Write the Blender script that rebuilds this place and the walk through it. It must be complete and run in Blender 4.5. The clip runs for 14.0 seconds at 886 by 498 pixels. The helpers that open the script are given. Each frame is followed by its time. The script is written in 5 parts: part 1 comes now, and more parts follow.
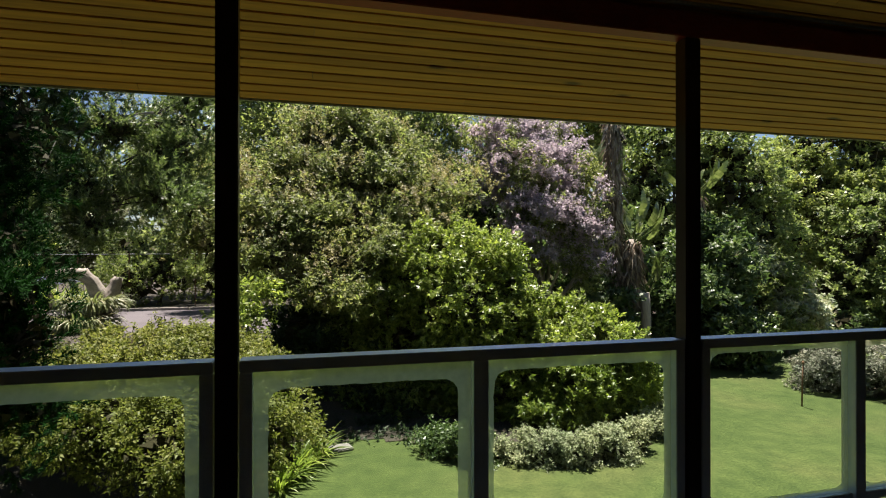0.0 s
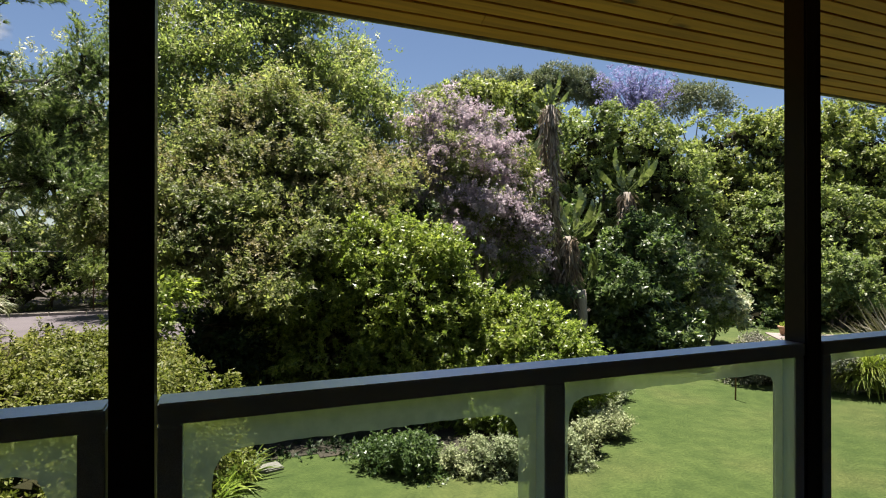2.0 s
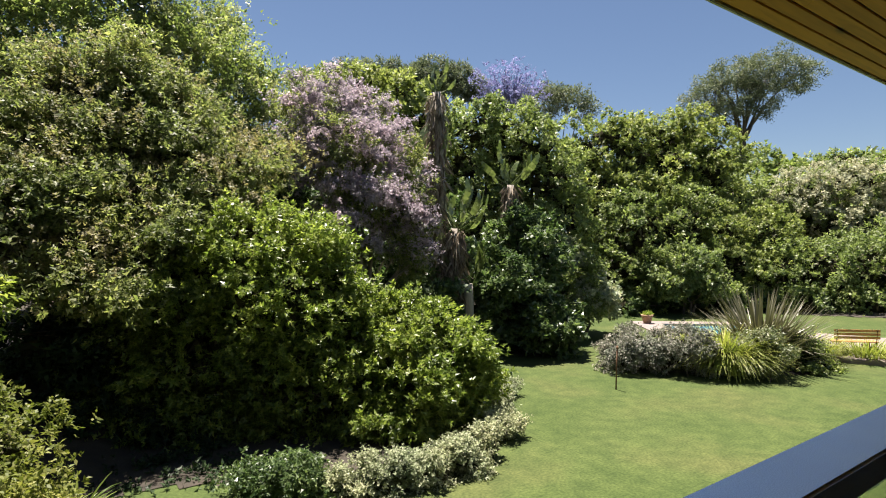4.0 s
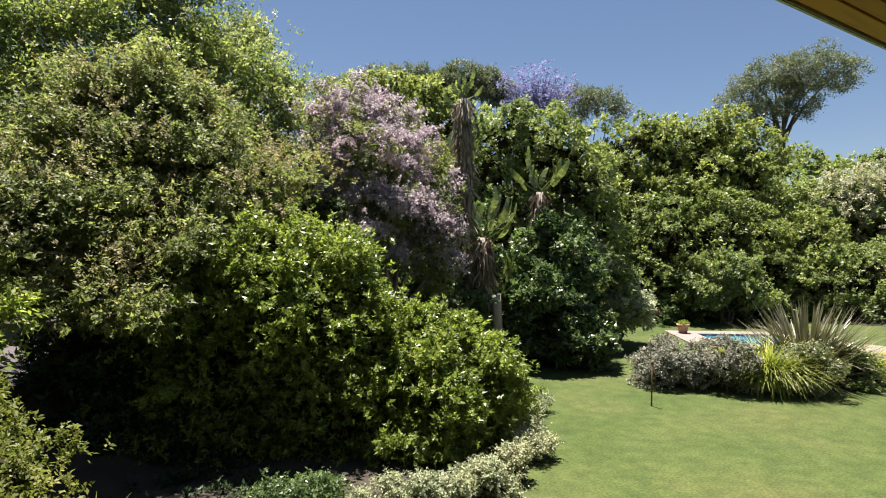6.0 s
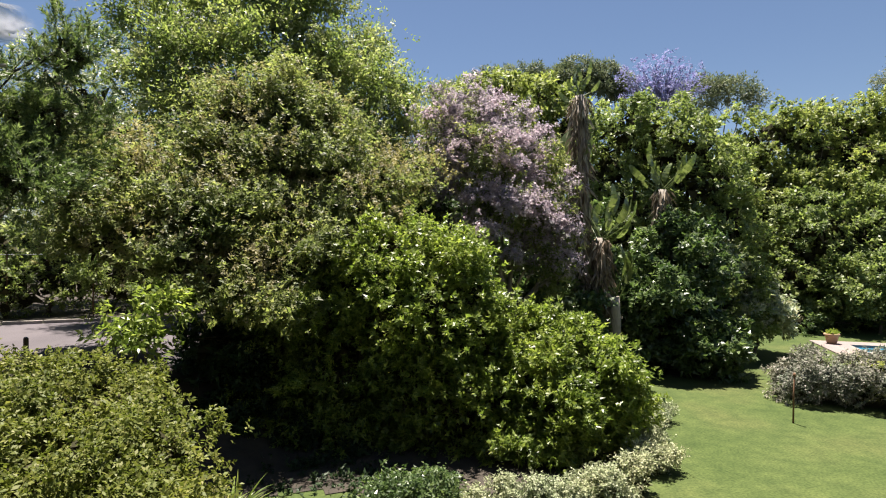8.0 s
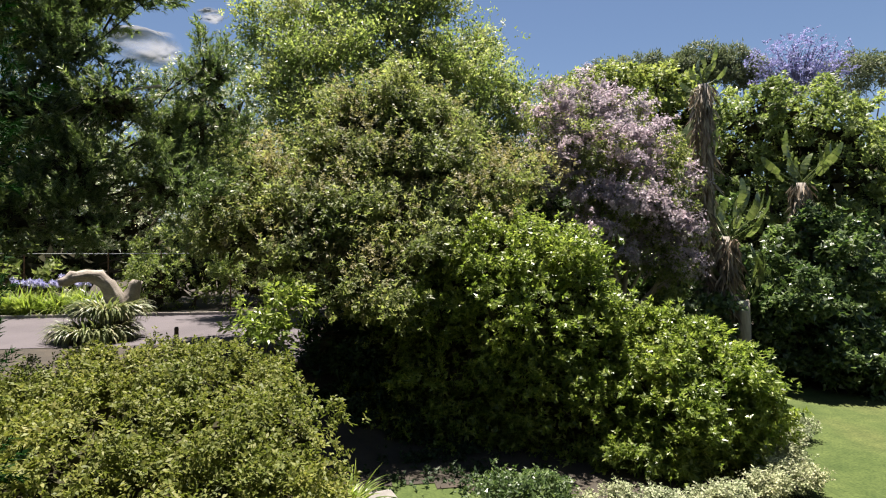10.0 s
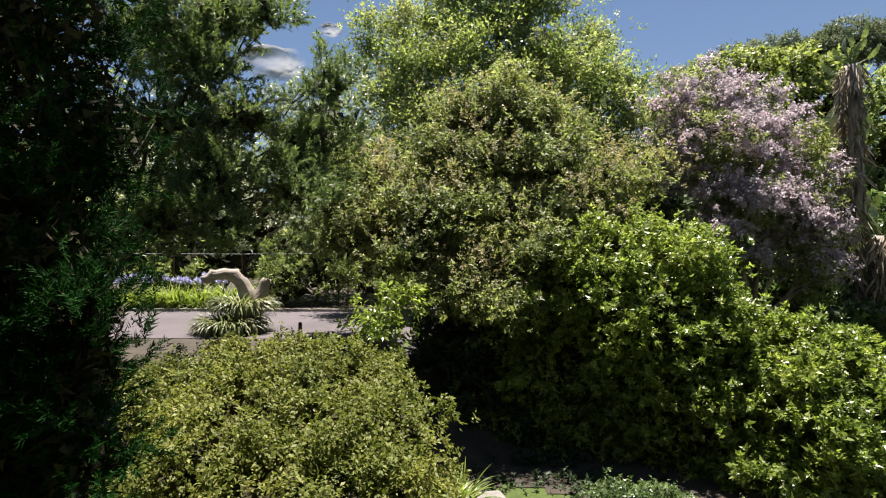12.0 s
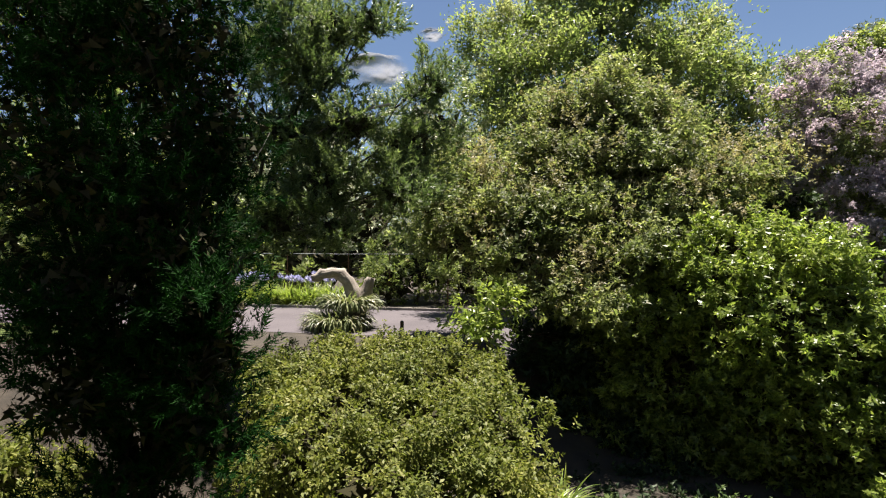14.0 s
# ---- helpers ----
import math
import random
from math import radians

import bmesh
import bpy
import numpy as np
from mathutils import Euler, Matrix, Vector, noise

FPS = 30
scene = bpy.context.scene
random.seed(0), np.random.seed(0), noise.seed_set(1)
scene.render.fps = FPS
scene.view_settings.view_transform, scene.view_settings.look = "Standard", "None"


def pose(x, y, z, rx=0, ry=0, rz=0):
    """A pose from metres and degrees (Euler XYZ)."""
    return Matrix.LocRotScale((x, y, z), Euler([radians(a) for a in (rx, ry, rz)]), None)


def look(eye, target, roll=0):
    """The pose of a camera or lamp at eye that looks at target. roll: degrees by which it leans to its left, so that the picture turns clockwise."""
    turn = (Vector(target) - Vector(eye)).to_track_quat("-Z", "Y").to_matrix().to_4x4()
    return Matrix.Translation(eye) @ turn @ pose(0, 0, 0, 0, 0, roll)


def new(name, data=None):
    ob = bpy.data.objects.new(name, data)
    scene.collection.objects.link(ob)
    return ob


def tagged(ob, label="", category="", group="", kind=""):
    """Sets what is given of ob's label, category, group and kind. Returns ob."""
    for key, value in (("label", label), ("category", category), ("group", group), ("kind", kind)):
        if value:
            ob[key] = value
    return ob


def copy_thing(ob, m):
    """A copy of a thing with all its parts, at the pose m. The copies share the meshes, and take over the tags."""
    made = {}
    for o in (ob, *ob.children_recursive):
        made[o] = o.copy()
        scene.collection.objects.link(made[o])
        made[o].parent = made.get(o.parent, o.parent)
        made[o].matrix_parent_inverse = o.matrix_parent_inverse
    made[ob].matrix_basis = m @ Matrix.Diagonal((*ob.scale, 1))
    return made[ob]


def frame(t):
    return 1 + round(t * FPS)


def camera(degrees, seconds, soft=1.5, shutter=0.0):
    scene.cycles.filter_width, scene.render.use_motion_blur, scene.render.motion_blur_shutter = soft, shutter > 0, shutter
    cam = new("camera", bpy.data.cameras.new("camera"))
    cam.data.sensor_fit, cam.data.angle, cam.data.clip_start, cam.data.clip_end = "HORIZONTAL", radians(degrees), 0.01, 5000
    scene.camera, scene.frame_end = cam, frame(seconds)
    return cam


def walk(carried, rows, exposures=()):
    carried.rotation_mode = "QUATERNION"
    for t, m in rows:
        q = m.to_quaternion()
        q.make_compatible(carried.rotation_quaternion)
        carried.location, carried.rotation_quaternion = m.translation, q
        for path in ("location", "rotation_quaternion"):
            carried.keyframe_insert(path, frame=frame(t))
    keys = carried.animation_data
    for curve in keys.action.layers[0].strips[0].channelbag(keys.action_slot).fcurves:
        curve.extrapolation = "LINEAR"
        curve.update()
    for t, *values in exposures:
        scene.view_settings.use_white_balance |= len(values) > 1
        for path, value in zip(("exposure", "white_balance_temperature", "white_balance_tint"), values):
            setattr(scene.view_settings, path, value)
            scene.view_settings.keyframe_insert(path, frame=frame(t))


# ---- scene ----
cam = camera(76.6, 14.0, 1.1)
PATH = [
    (0, (0.109, -2.466, 1.507), (0.62, -0.532, 1.514), 0.0),
    (0.5, (0.05, -2.193, 1.482), (0.585, -0.266, 1.489), 0.0),
    (1, (0.043, -1.949, 1.456), (0.653, -0.044, 1.465), -0.0),
    (1.5, (0.041, -1.703, 1.415), (0.725, 0.176, 1.424), 0.0),
    (2, (-0.01, -1.409, 1.394), (0.764, 0.435, 1.402), -0.0),
    (2.5, (-0.001, -1.121, 1.359), (0.902, 0.664, 1.365), -0.1),
    (3, (0.063, -0.822, 1.332), (1.091, 0.893, 1.318), 0.3),
    (3.5, (0.115, -0.548, 1.343), (1.242, 1.104, 1.330), 0.2),
    (3.7, (0.150, -0.450, 1.358), (1.312, 1.178, 1.341), 0.2),
    (5.8, (0.48, -0.06, 1.56), (1.589, 1.604, 1.556), -0.0),
    (6, (0.479, -0.06, 1.56), (1.554, 1.626, 1.558), 0.0),
    (6.5, (0.475, -0.06, 1.56), (1.464, 1.679, 1.559), -0.0),
    (7, (0.471, -0.06, 1.56), (1.37, 1.726, 1.559), 0.0),
    (7.5, (0.468, -0.06, 1.56), (1.277, 1.769, 1.56), 0.0),
    (8, (0.464, -0.06, 1.56), (1.18, 1.808, 1.56), 0.0),
    (10.5, (0.45, -0.06, 1.56), (0.692, 1.925, 1.559), 0.0),
    (11, (0.45, -0.06, 1.56), (0.591, 1.935, 1.56), -0.0),
    (11.5, (0.45, -0.06, 1.56), (0.496, 1.94, 1.56), -0.0),
    (12, (0.45, -0.06, 1.56), (0.404, 1.94, 1.561), 0.0),
    (12.5, (0.45, -0.06, 1.56), (0.315, 1.936, 1.561), 0.0),
    (13, (0.45, -0.06, 1.56), (0.224, 1.927, 1.562), 0.1),
    (13.5, (0.45, -0.06, 1.56), (0.136, 1.915, 1.563), 0.2),
    (14, (0.45, -0.06, 1.56), (0.053, 1.901, 1.563), 0.2),
]
walk(cam, [(t, look(eye, target, roll)) for t, eye, target, roll in PATH], [(0, 1.9, 6500, 14), (14, 1.9, 6500, 14)])

# ---- world, sun, exposure ----
SUN_WAY = Vector((0.22, 0.97, 0.0)).normalized()
SUN_ELEV = radians(75)
world = bpy.data.worlds.new("sky")
scene.world = world
world.use_nodes = True
wn, wl = world.node_tree.nodes, world.node_tree.links
sky = wn.new("ShaderNodeTexSky")
sky.sky_type, sky.sun_disc = "NISHITA", False
sky.sun_elevation, sky.sun_rotation = SUN_ELEV, math.atan2(SUN_WAY.x, SUN_WAY.y)
sky.air_density, sky.dust_density, sky.ozone_density = 1.0, 0.3, 2.5
wl.new(sky.outputs[0], wn["Background"].inputs[0])
wn["Background"].inputs[1].default_value = 0.0275
sun = new("sun", bpy.data.lights.new("sun", "SUN"))
sun.data.energy, sun.data.angle, sun.data.color = 5.0, radians(0.6), (1.0, 0.94, 0.82)
sun_from = SUN_WAY * math.cos(SUN_ELEV) + Vector((0, 0, math.sin(SUN_ELEV)))
sun.matrix_world = look(sun_from * 60, (0, 0, 0))


# ---- materials ----
def material(name):
    m = bpy.data.materials.new(name)
    m.use_nodes = True
    return m, m.node_tree.nodes, m.node_tree.links, m.node_tree.nodes["Principled BSDF"]


def noise_node(nodes, links, scale, detail=4.0, stretch=(1, 1, 1), distort=0.0):
    coord = nodes.new("ShaderNodeTexCoord")
    mapping = nodes.new("ShaderNodeMapping")
    mapping.inputs["Scale"].default_value = stretch
    links.new(coord.outputs["Object"], mapping.inputs["Vector"])
    tex = nodes.new("ShaderNodeTexNoise")
    tex.inputs["Scale"].default_value, tex.inputs["Detail"].default_value = scale, detail
    tex.inputs["Distortion"].default_value = distort
    links.new(mapping.outputs["Vector"], tex.inputs["Vector"])
    return tex


def ramp_node(nodes, links, source, stops):
    r = nodes.new("ShaderNodeValToRGB")
    while len(r.color_ramp.elements) < len(stops):
        r.color_ramp.elements.new(0.5)
    for el, (at, col) in zip(r.color_ramp.elements, stops):
        el.position, el.color = at, (*col, 1)
    links.new(source, r.inputs["Fac"])
    return r


def mix_node(nodes, links, fac, a, b, blend="MIX"):
    m = nodes.new("ShaderNodeMixRGB")
    m.blend_type = blend
    for key, v in (("Fac", fac), ("Color1", a), ("Color2", b)):
        if isinstance(v, (int, float)):
            m.inputs[key].default_value = v
        elif isinstance(v, tuple):
            m.inputs[key].default_value = (*v, 1)
        else:
            links.new(v, m.inputs[key])
    return m.outputs["Color"]


def bump(nodes, links, b, height, strength, distance):
    n = nodes.new("ShaderNodeBump")
    n.inputs["Strength"].default_value, n.inputs["Distance"].default_value = strength, distance
    links.new(height, n.inputs["Height"])
    links.new(n.outputs["Normal"], b.inputs["Normal"])


def plain(name, c1, c2, scale=6.0, rough=0.6, metal=0.0, relief=0.2, stretch=(1, 1, 1), fine=60.0, spec=0.5):
    """Two colours broken up by coarse and fine noise, with a fine relief."""
    m, n, l, b = material(name)
    big = noise_node(n, l, scale, 5, stretch)
    small = noise_node(n, l, fine, 3, stretch)
    col = ramp_node(n, l, big.outputs["Fac"], [(0.3, c1), (0.7, c2)]).outputs["Color"]
    grain = ramp_node(n, l, small.outputs["Fac"], [(0.3, (0.78, 0.78, 0.78)), (0.7, (1.1, 1.1, 1.1))]).outputs["Color"]
    l.new(mix_node(n, l, 1.0, col, grain, "MULTIPLY"), b.inputs["Base Color"])
    b.inputs["Roughness"].default_value, b.inputs["Metallic"].default_value = rough, metal
    b.inputs["Specular IOR Level"].default_value = spec
    if relief:
        bump(n, l, b, small.outputs["Fac"], relief, 0.01)
    return m


def leaf_material(name, dark, mid, light, rough=0.38, through_light=0.35, spec=0.5, patch=0.8, tint=(1.3, 1.38, 0.95)):
    """Leaves: each leaf takes its own tone, broad patches of the crown differ, light passes through the blade."""
    m, n, l, b = material(name)
    geo = n.new("ShaderNodeNewGeometry")
    tone = ramp_node(n, l, geo.outputs["Random Per Island"], [(0.0, dark), (0.5, mid), (1.0, light)]).outputs["Color"]
    broad = noise_node(n, l, patch, 3)
    shade = ramp_node(n, l, broad.outputs["Fac"], [(0.3, (0.72, 0.78, 0.7)), (0.7, (1.25, 1.18, 1.0))]).outputs["Color"]
    col = mix_node(n, l, 1.0, tone, shade, "MULTIPLY")
    l.new(col, b.inputs["Base Color"])
    b.inputs["Roughness"].default_value = rough
    b.inputs["Specular IOR Level"].default_value = spec
    tr = n.new("ShaderNodeBsdfTranslucent")
    l.new(mix_node(n, l, 1.0, col, tint, "MULTIPLY"), tr.inputs["Color"])
    mixed = n.new("ShaderNodeMixShader")
    mixed.inputs["Fac"].default_value = through_light
    l.new(b.outputs[0], mixed.inputs[1])
    l.new(tr.outputs[0], mixed.inputs[2])
    l.new(mixed.outputs[0], n["Material Output"].inputs["Surface"])
    return m


M_STEEL = plain("maroon_steel", (0.020, 0.008, 0.007), (0.032, 0.011, 0.010), 5, 0.32, 0, 0.03)
M_BEAM = plain("maroon_beam", (0.22, 0.020, 0.014), (0.27, 0.026, 0.018), 4, 0.4, 0, 0.06, (0.3, 1, 1))
M_ALU = plain("grey_satin_rail", (0.80, 0.86, 0.97), (0.86, 0.92, 1.0), 9, 0.40, 1.0, 0.0, fine=500)
M_FLASH = plain("eave_flashing", (0.35, 0.35, 0.36), (0.45, 0.45, 0.46), 8, 0.5, 0.3, 0.05)
M_FLOOR = plain("deck_tiles", (0.19, 0.165, 0.135), (0.24, 0.21, 0.17), 2, 0.5, 0, 0.1)
M_PLASTER = plain("plaster", (0.16, 0.145, 0.125), (0.21, 0.19, 0.17), 3, 0.85, 0, 0.25)
M_ROOF = plain("roof_sheet", (0.10, 0.10, 0.11), (0.15, 0.15, 0.16), 3, 0.5, 0.3, 0.1)
M_PAVING = plain("paving", (0.16, 0.125, 0.12), (0.21, 0.165, 0.155), 1.5, 0.8, 0, 0.3)
M_ASPHALT = plain("driveway", (0.055, 0.046, 0.053), (0.078, 0.066, 0.074), 0.8, 0.9, 0, 0.3, fine=90)
M_STONE = plain("stone", (0.11, 0.10, 0.095), (0.17, 0.16, 0.15), 5, 0.85, 0, 0.5)
M_KERB = plain("kerb_stone", (0.20, 0.18, 0.16), (0.30, 0.27, 0.24), 4, 0.9, 0, 0.4)
M_SOIL = plain("bare_soil", (0.20, 0.11, 0.06), (0.30, 0.17, 0.10), 4, 0.95, 0, 0.6)
M_BARK = plain("bark", (0.06, 0.045, 0.033), (0.13, 0.10, 0.075), 5, 0.95, 0, 0.8, (1, 1, 0.25), 30)
M_VIOLETBARK = plain("greyish_violet_bark", (0.13, 0.12, 0.20), (0.19, 0.18, 0.28), 4, 0.95, 0, 0.4)
# Bark set near black so the limbs sink into the crown's shade.
M_DARKBARK = plain("shade_dark_bark", (0.012, 0.012, 0.008), (0.028, 0.026, 0.018), 5, 0.95, 0, 0.8, (1, 1, 0.25), 30)
M_PALEBARK = plain("pale_bark", (0.22, 0.19, 0.16), (0.36, 0.32, 0.28), 4, 0.95, 0, 0.8, (1, 1, 0.2), 30)
M_DRIFT = plain("weathered_wood", (0.15, 0.125, 0.105), (0.31, 0.275, 0.24), 5, 0.9, 0, 0.7, (0.4, 1, 1), 40)
M_TERRACOTTA = plain("terracotta", (0.30, 0.18, 0.11), (0.38, 0.24, 0.15), 5, 0.85, 0, 0.2)
M_BRICK = plain("brick", (0.26, 0.15, 0.09), (0.36, 0.22, 0.13), 4, 0.9, 0, 0.4)
M_WIRE = plain("galvanised_wire", (0.32, 0.32, 0.33), (0.42, 0.42, 0.43), 4, 0.45, 0.8, 0.02)
M_RUST = plain("rusty_iron", (0.12, 0.06, 0.03), (0.20, 0.11, 0.06), 8, 0.8, 0.2, 0.3)
M_WOODBENCH = plain("orange_timber", (0.42, 0.17, 0.05), (0.52, 0.24, 0.08), 4, 0.6, 0, 0.2, (0.3, 1, 1))
# Litter tone lowered further to deepen the shade under shrubs.
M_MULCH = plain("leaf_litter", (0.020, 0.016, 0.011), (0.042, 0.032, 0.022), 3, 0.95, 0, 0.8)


def board_material():
    m, n, l, b = material("stained_pine_boards")
    grain = noise_node(n, l, 3.0, 8, (0.6, 14, 14), 0.6)
    geo = n.new("ShaderNodeNewGeometry")
    tone = ramp_node(n, l, geo.outputs["Random Per Island"], [(0, (0.46, 0.185, 0.014)), (0.5, (0.55, 0.230, 0.021)), (1, (0.62, 0.275, 0.032))]).outputs["Color"]
    streak = ramp_node(n, l, grain.outputs["Fac"], [(0.3, (0.72, 0.66, 0.6)), (0.6, (1.05, 1.05, 1.05))]).outputs["Color"]
    knots = n.new("ShaderNodeTexVoronoi")
    coord = n.new("ShaderNodeTexCoord")
    mapping = n.new("ShaderNodeMapping")
    mapping.inputs["Scale"].default_value = (1.3, 5.0, 5.0)
    l.new(coord.outputs["Object"], mapping.inputs["Vector"])
    l.new(mapping.outputs["Vector"], knots.inputs["Vector"])
    knots.inputs["Scale"].default_value = 1.6
    spot = ramp_node(n, l, knots.outputs["Distance"], [(0.06, (0.22, 0.14, 0.09)), (0.16, (1, 1, 1))]).outputs["Color"]
    col = mix_node(n, l, 1.0, mix_node(n, l, 1.0, tone, streak, "MULTIPLY"), spot, "MULTIPLY")
    l.new(col, b.inputs["Base Color"])
    b.inputs["Roughness"].default_value = 0.5
    bump(n, l, b, grain.outputs["Fac"], 0.15, 0.004)
    return m


def lawn_material():
    m, n, l, b = material("lawn_grass")
    wide = noise_node(n, l, 0.35, 5)
    mid = noise_node(n, l, 3.0, 5)
    fine = noise_node(n, l, 20, 6)
    col = ramp_node(n, l, wide.outputs["Fac"], [(0.32, (0.042, 0.062, 0.016)), (0.5, (0.052, 0.071, 0.020)), (0.72, (0.070, 0.078, 0.026))]).outputs["Color"]
    m1 = ramp_node(n, l, mid.outputs["Fac"], [(0.3, (0.72, 0.78, 0.74)), (0.7, (1.16, 1.13, 1.12))]).outputs["Color"]
    m2 = ramp_node(n, l, fine.outputs["Fac"], [(0.34, (0.68, 0.72, 0.68)), (0.66, (1.2, 1.18, 1.16))]).outputs["Color"]
    col = mix_node(n, l, 1.0, mix_node(n, l, 1.0, col, m1, "MULTIPLY"), m2, "MULTIPLY")
    l.new(col, b.inputs["Base Color"])
    b.inputs["Roughness"].default_value = 0.9
    b.inputs["Specular IOR Level"].default_value = 0.15
    bump(n, l, b, fine.outputs["Fac"], 0.4, 0.03)
    return m


def glass_material(name, tint, gloss_rough, haze):
    m, n, l, b = material(name)
    n.remove(b)
    clear = n.new("ShaderNodeBsdfTransparent")
    clear.inputs["Color"].default_value = (*tint, 1)
    gloss = n.new("ShaderNodeBsdfGlossy")
    gloss.inputs["Roughness"].default_value = gloss_rough
    weight = n.new("ShaderNodeLayerWeight")
    weight.inputs["Blend"].default_value = 0.5
    power = n.new("ShaderNodeMath")
    power.operation = "POWER"
    power.inputs[1].default_value = 5.0
    l.new(weight.outputs["Facing"], power.inputs[0])
    fres = n.new("ShaderNodeMath")
    fres.operation = "MULTIPLY_ADD"
    fres.inputs[1].default_value, fres.inputs[2].default_value = 0.9, 0.03
    l.new(power.outputs[0], fres.inputs[0])
    mix = n.new("ShaderNodeMixShader")
    l.new(fres.outputs[0], mix.inputs["Fac"])
    l.new(clear.outputs[0], mix.inputs[1])
    l.new(gloss.outputs[0], mix.inputs[2])
    last = mix
    if haze:
        film = n.new("ShaderNodeBsdfTranslucent")
        film.inputs["Color"].default_value = (0.62, 0.64, 0.56, 1)
        spots = noise_node(n, l, 30, 6)
        amount = ramp_node(n, l, spots.outputs["Fac"], [(0.3, (haze - 0.08,) * 3), (0.7, (haze + 0.06,) * 3)])
        last = n.new("ShaderNodeMixShader")
        l.new(amount.outputs["Color"], last.inputs["Fac"])
        l.new(mix.outputs[0], last.inputs[1])
        l.new(film.outputs[0], last.inputs[2])
    l.new(last.outputs[0], n["Material Output"].inputs["Surface"])
    return m


def water_material():
    m, n, l, b = material("pool_water")
    b.inputs["Base Color"].default_value = (0.05, 0.30, 0.55, 1)
    b.inputs["Roughness"].default_value = 0.06
    wave = noise_node(n, l, 3.5, 3)
    l.new(ramp_node(n, l, wave.outputs["Fac"], [(0.3, (0.015, 0.14, 0.27)), (0.7, (0.04, 0.22, 0.36))]).outputs["Color"], b.inputs["Base Color"])
    bump(n, l, b, wave.outputs["Fac"], 0.15, 0.02)
    return m


def cloud_material():
    """Pale vapour, dense at the heart and torn to nothing towards the rim."""
    m, n, l, b = material("cloud_vapour")
    b.inputs["Base Color"].default_value = (0.24, 0.25, 0.29, 1)
    b.inputs["Roughness"].default_value, b.inputs["Specular IOR Level"].default_value = 1.0, 0.0
    tr = n.new("ShaderNodeBsdfTranslucent")
    tr.inputs["Color"].default_value = (0.24, 0.25, 0.29, 1)
    mixed = n.new("ShaderNodeMixShader")
    mixed.inputs["Fac"].default_value = 0.5
    l.new(b.outputs[0], mixed.inputs[1])
    l.new(tr.outputs[0], mixed.inputs[2])
    co = n.new("ShaderNodeTexCoord")
    centre = n.new("ShaderNodeVectorMath")
    centre.operation = "SUBTRACT"
    centre.inputs[1].default_value = (0.5, 0.5, 0.5)
    l.new(co.outputs["Generated"], centre.inputs[0])
    squash = n.new("ShaderNodeVectorMath")
    squash.operation = "MULTIPLY"
    squash.inputs[1].default_value = (2.0, 0.0, 2.0)
    l.new(centre.outputs[0], squash.inputs[0])
    far = n.new("ShaderNodeVectorMath")
    far.operation = "LENGTH"
    l.new(squash.outputs[0], far.inputs[0])
    tear = n.new("ShaderNodeTexNoise")
    tear.inputs["Scale"].default_value, tear.inputs["Detail"].default_value = 3.5, 6.0
    l.new(co.outputs["Generated"], tear.inputs["Vector"])
    ragged = n.new("ShaderNodeMath")
    ragged.operation = "MULTIPLY_ADD"
    ragged.inputs[1].default_value = 0.9
    l.new(tear.outputs["Fac"], ragged.inputs[0])
    l.new(far.outputs["Value"], ragged.inputs[2])
    dense = n.new("ShaderNodeMapRange")
    dense.interpolation_type = "SMOOTHSTEP"
    dense.inputs["From Min"].default_value, dense.inputs["From Max"].default_value = 1.35, 0.55
    l.new(ragged.outputs[0], dense.inputs["Value"])
    clear = n.new("ShaderNodeBsdfTransparent")
    veil = n.new("ShaderNodeMixShader")
    l.new(dense.outputs["Result"], veil.inputs["Fac"])
    l.new(clear.outputs[0], veil.inputs[1])
    l.new(mixed.outputs[0], veil.inputs[2])
    l.new(veil.outputs[0], n["Material Output"].inputs["Surface"])
    return m


M_CLOUD = cloud_material()
M_BOARDS, M_LAWN, M_WATER = board_material(), lawn_material(), water_material()
M_GLASS = glass_material("clear_glass", (0.90, 0.94, 0.90), 0.02, 0)
# Weathered edge, tinted yellow-green for the lawn light it scatters.
M_FROST = glass_material("weathered_glass_edge", (0.86, 0.90, 0.72), 0.25, 0.70)

L_HEDGE = leaf_material("yellow_green_leaves", (0.072, 0.092, 0.020), (0.128, 0.150, 0.034), (0.200, 0.200, 0.066), 0.56, 0.36, 0.25)
L_BUSH = leaf_material("bright_green_leaves", (0.085, 0.128, 0.028), (0.168, 0.224, 0.045), (0.295, 0.338, 0.095), 0.38, 0.5, 0.5)
L_DEEP = leaf_material("deep_green_leaves", (0.032, 0.062, 0.022), (0.072, 0.115, 0.042), (0.155, 0.205, 0.095), 0.36, 0.38, 0.55)
# Leaf colour set near black, standing for the shade under bushes and trees.
L_SHADE = leaf_material("shade_darkened_leaves", (0.010, 0.022, 0.009), (0.020, 0.040, 0.017), (0.040, 0.066, 0.030), 0.5, 0.2, 0.2)
L_OLIVE = leaf_material("olive_leaves", (0.082, 0.112, 0.040), (0.162, 0.192, 0.076), (0.270, 0.280, 0.145), 0.5, 0.55, 0.35)
L_RUSSET = leaf_material("russet_tips", (0.15, 0.135, 0.070), (0.21, 0.19, 0.105), (0.29, 0.265, 0.17), 0.6, 0.4)
L_TALL = leaf_material("mid_green_leaves", (0.085, 0.125, 0.040), (0.165, 0.210, 0.072), (0.280, 0.315, 0.130), 0.46, 0.5, 0.4)
L_LIME = leaf_material("lime_shoots", (0.224, 0.264, 0.125), (0.320, 0.344, 0.187), (0.416, 0.416, 0.270), 0.5, 0.4, 0.3)
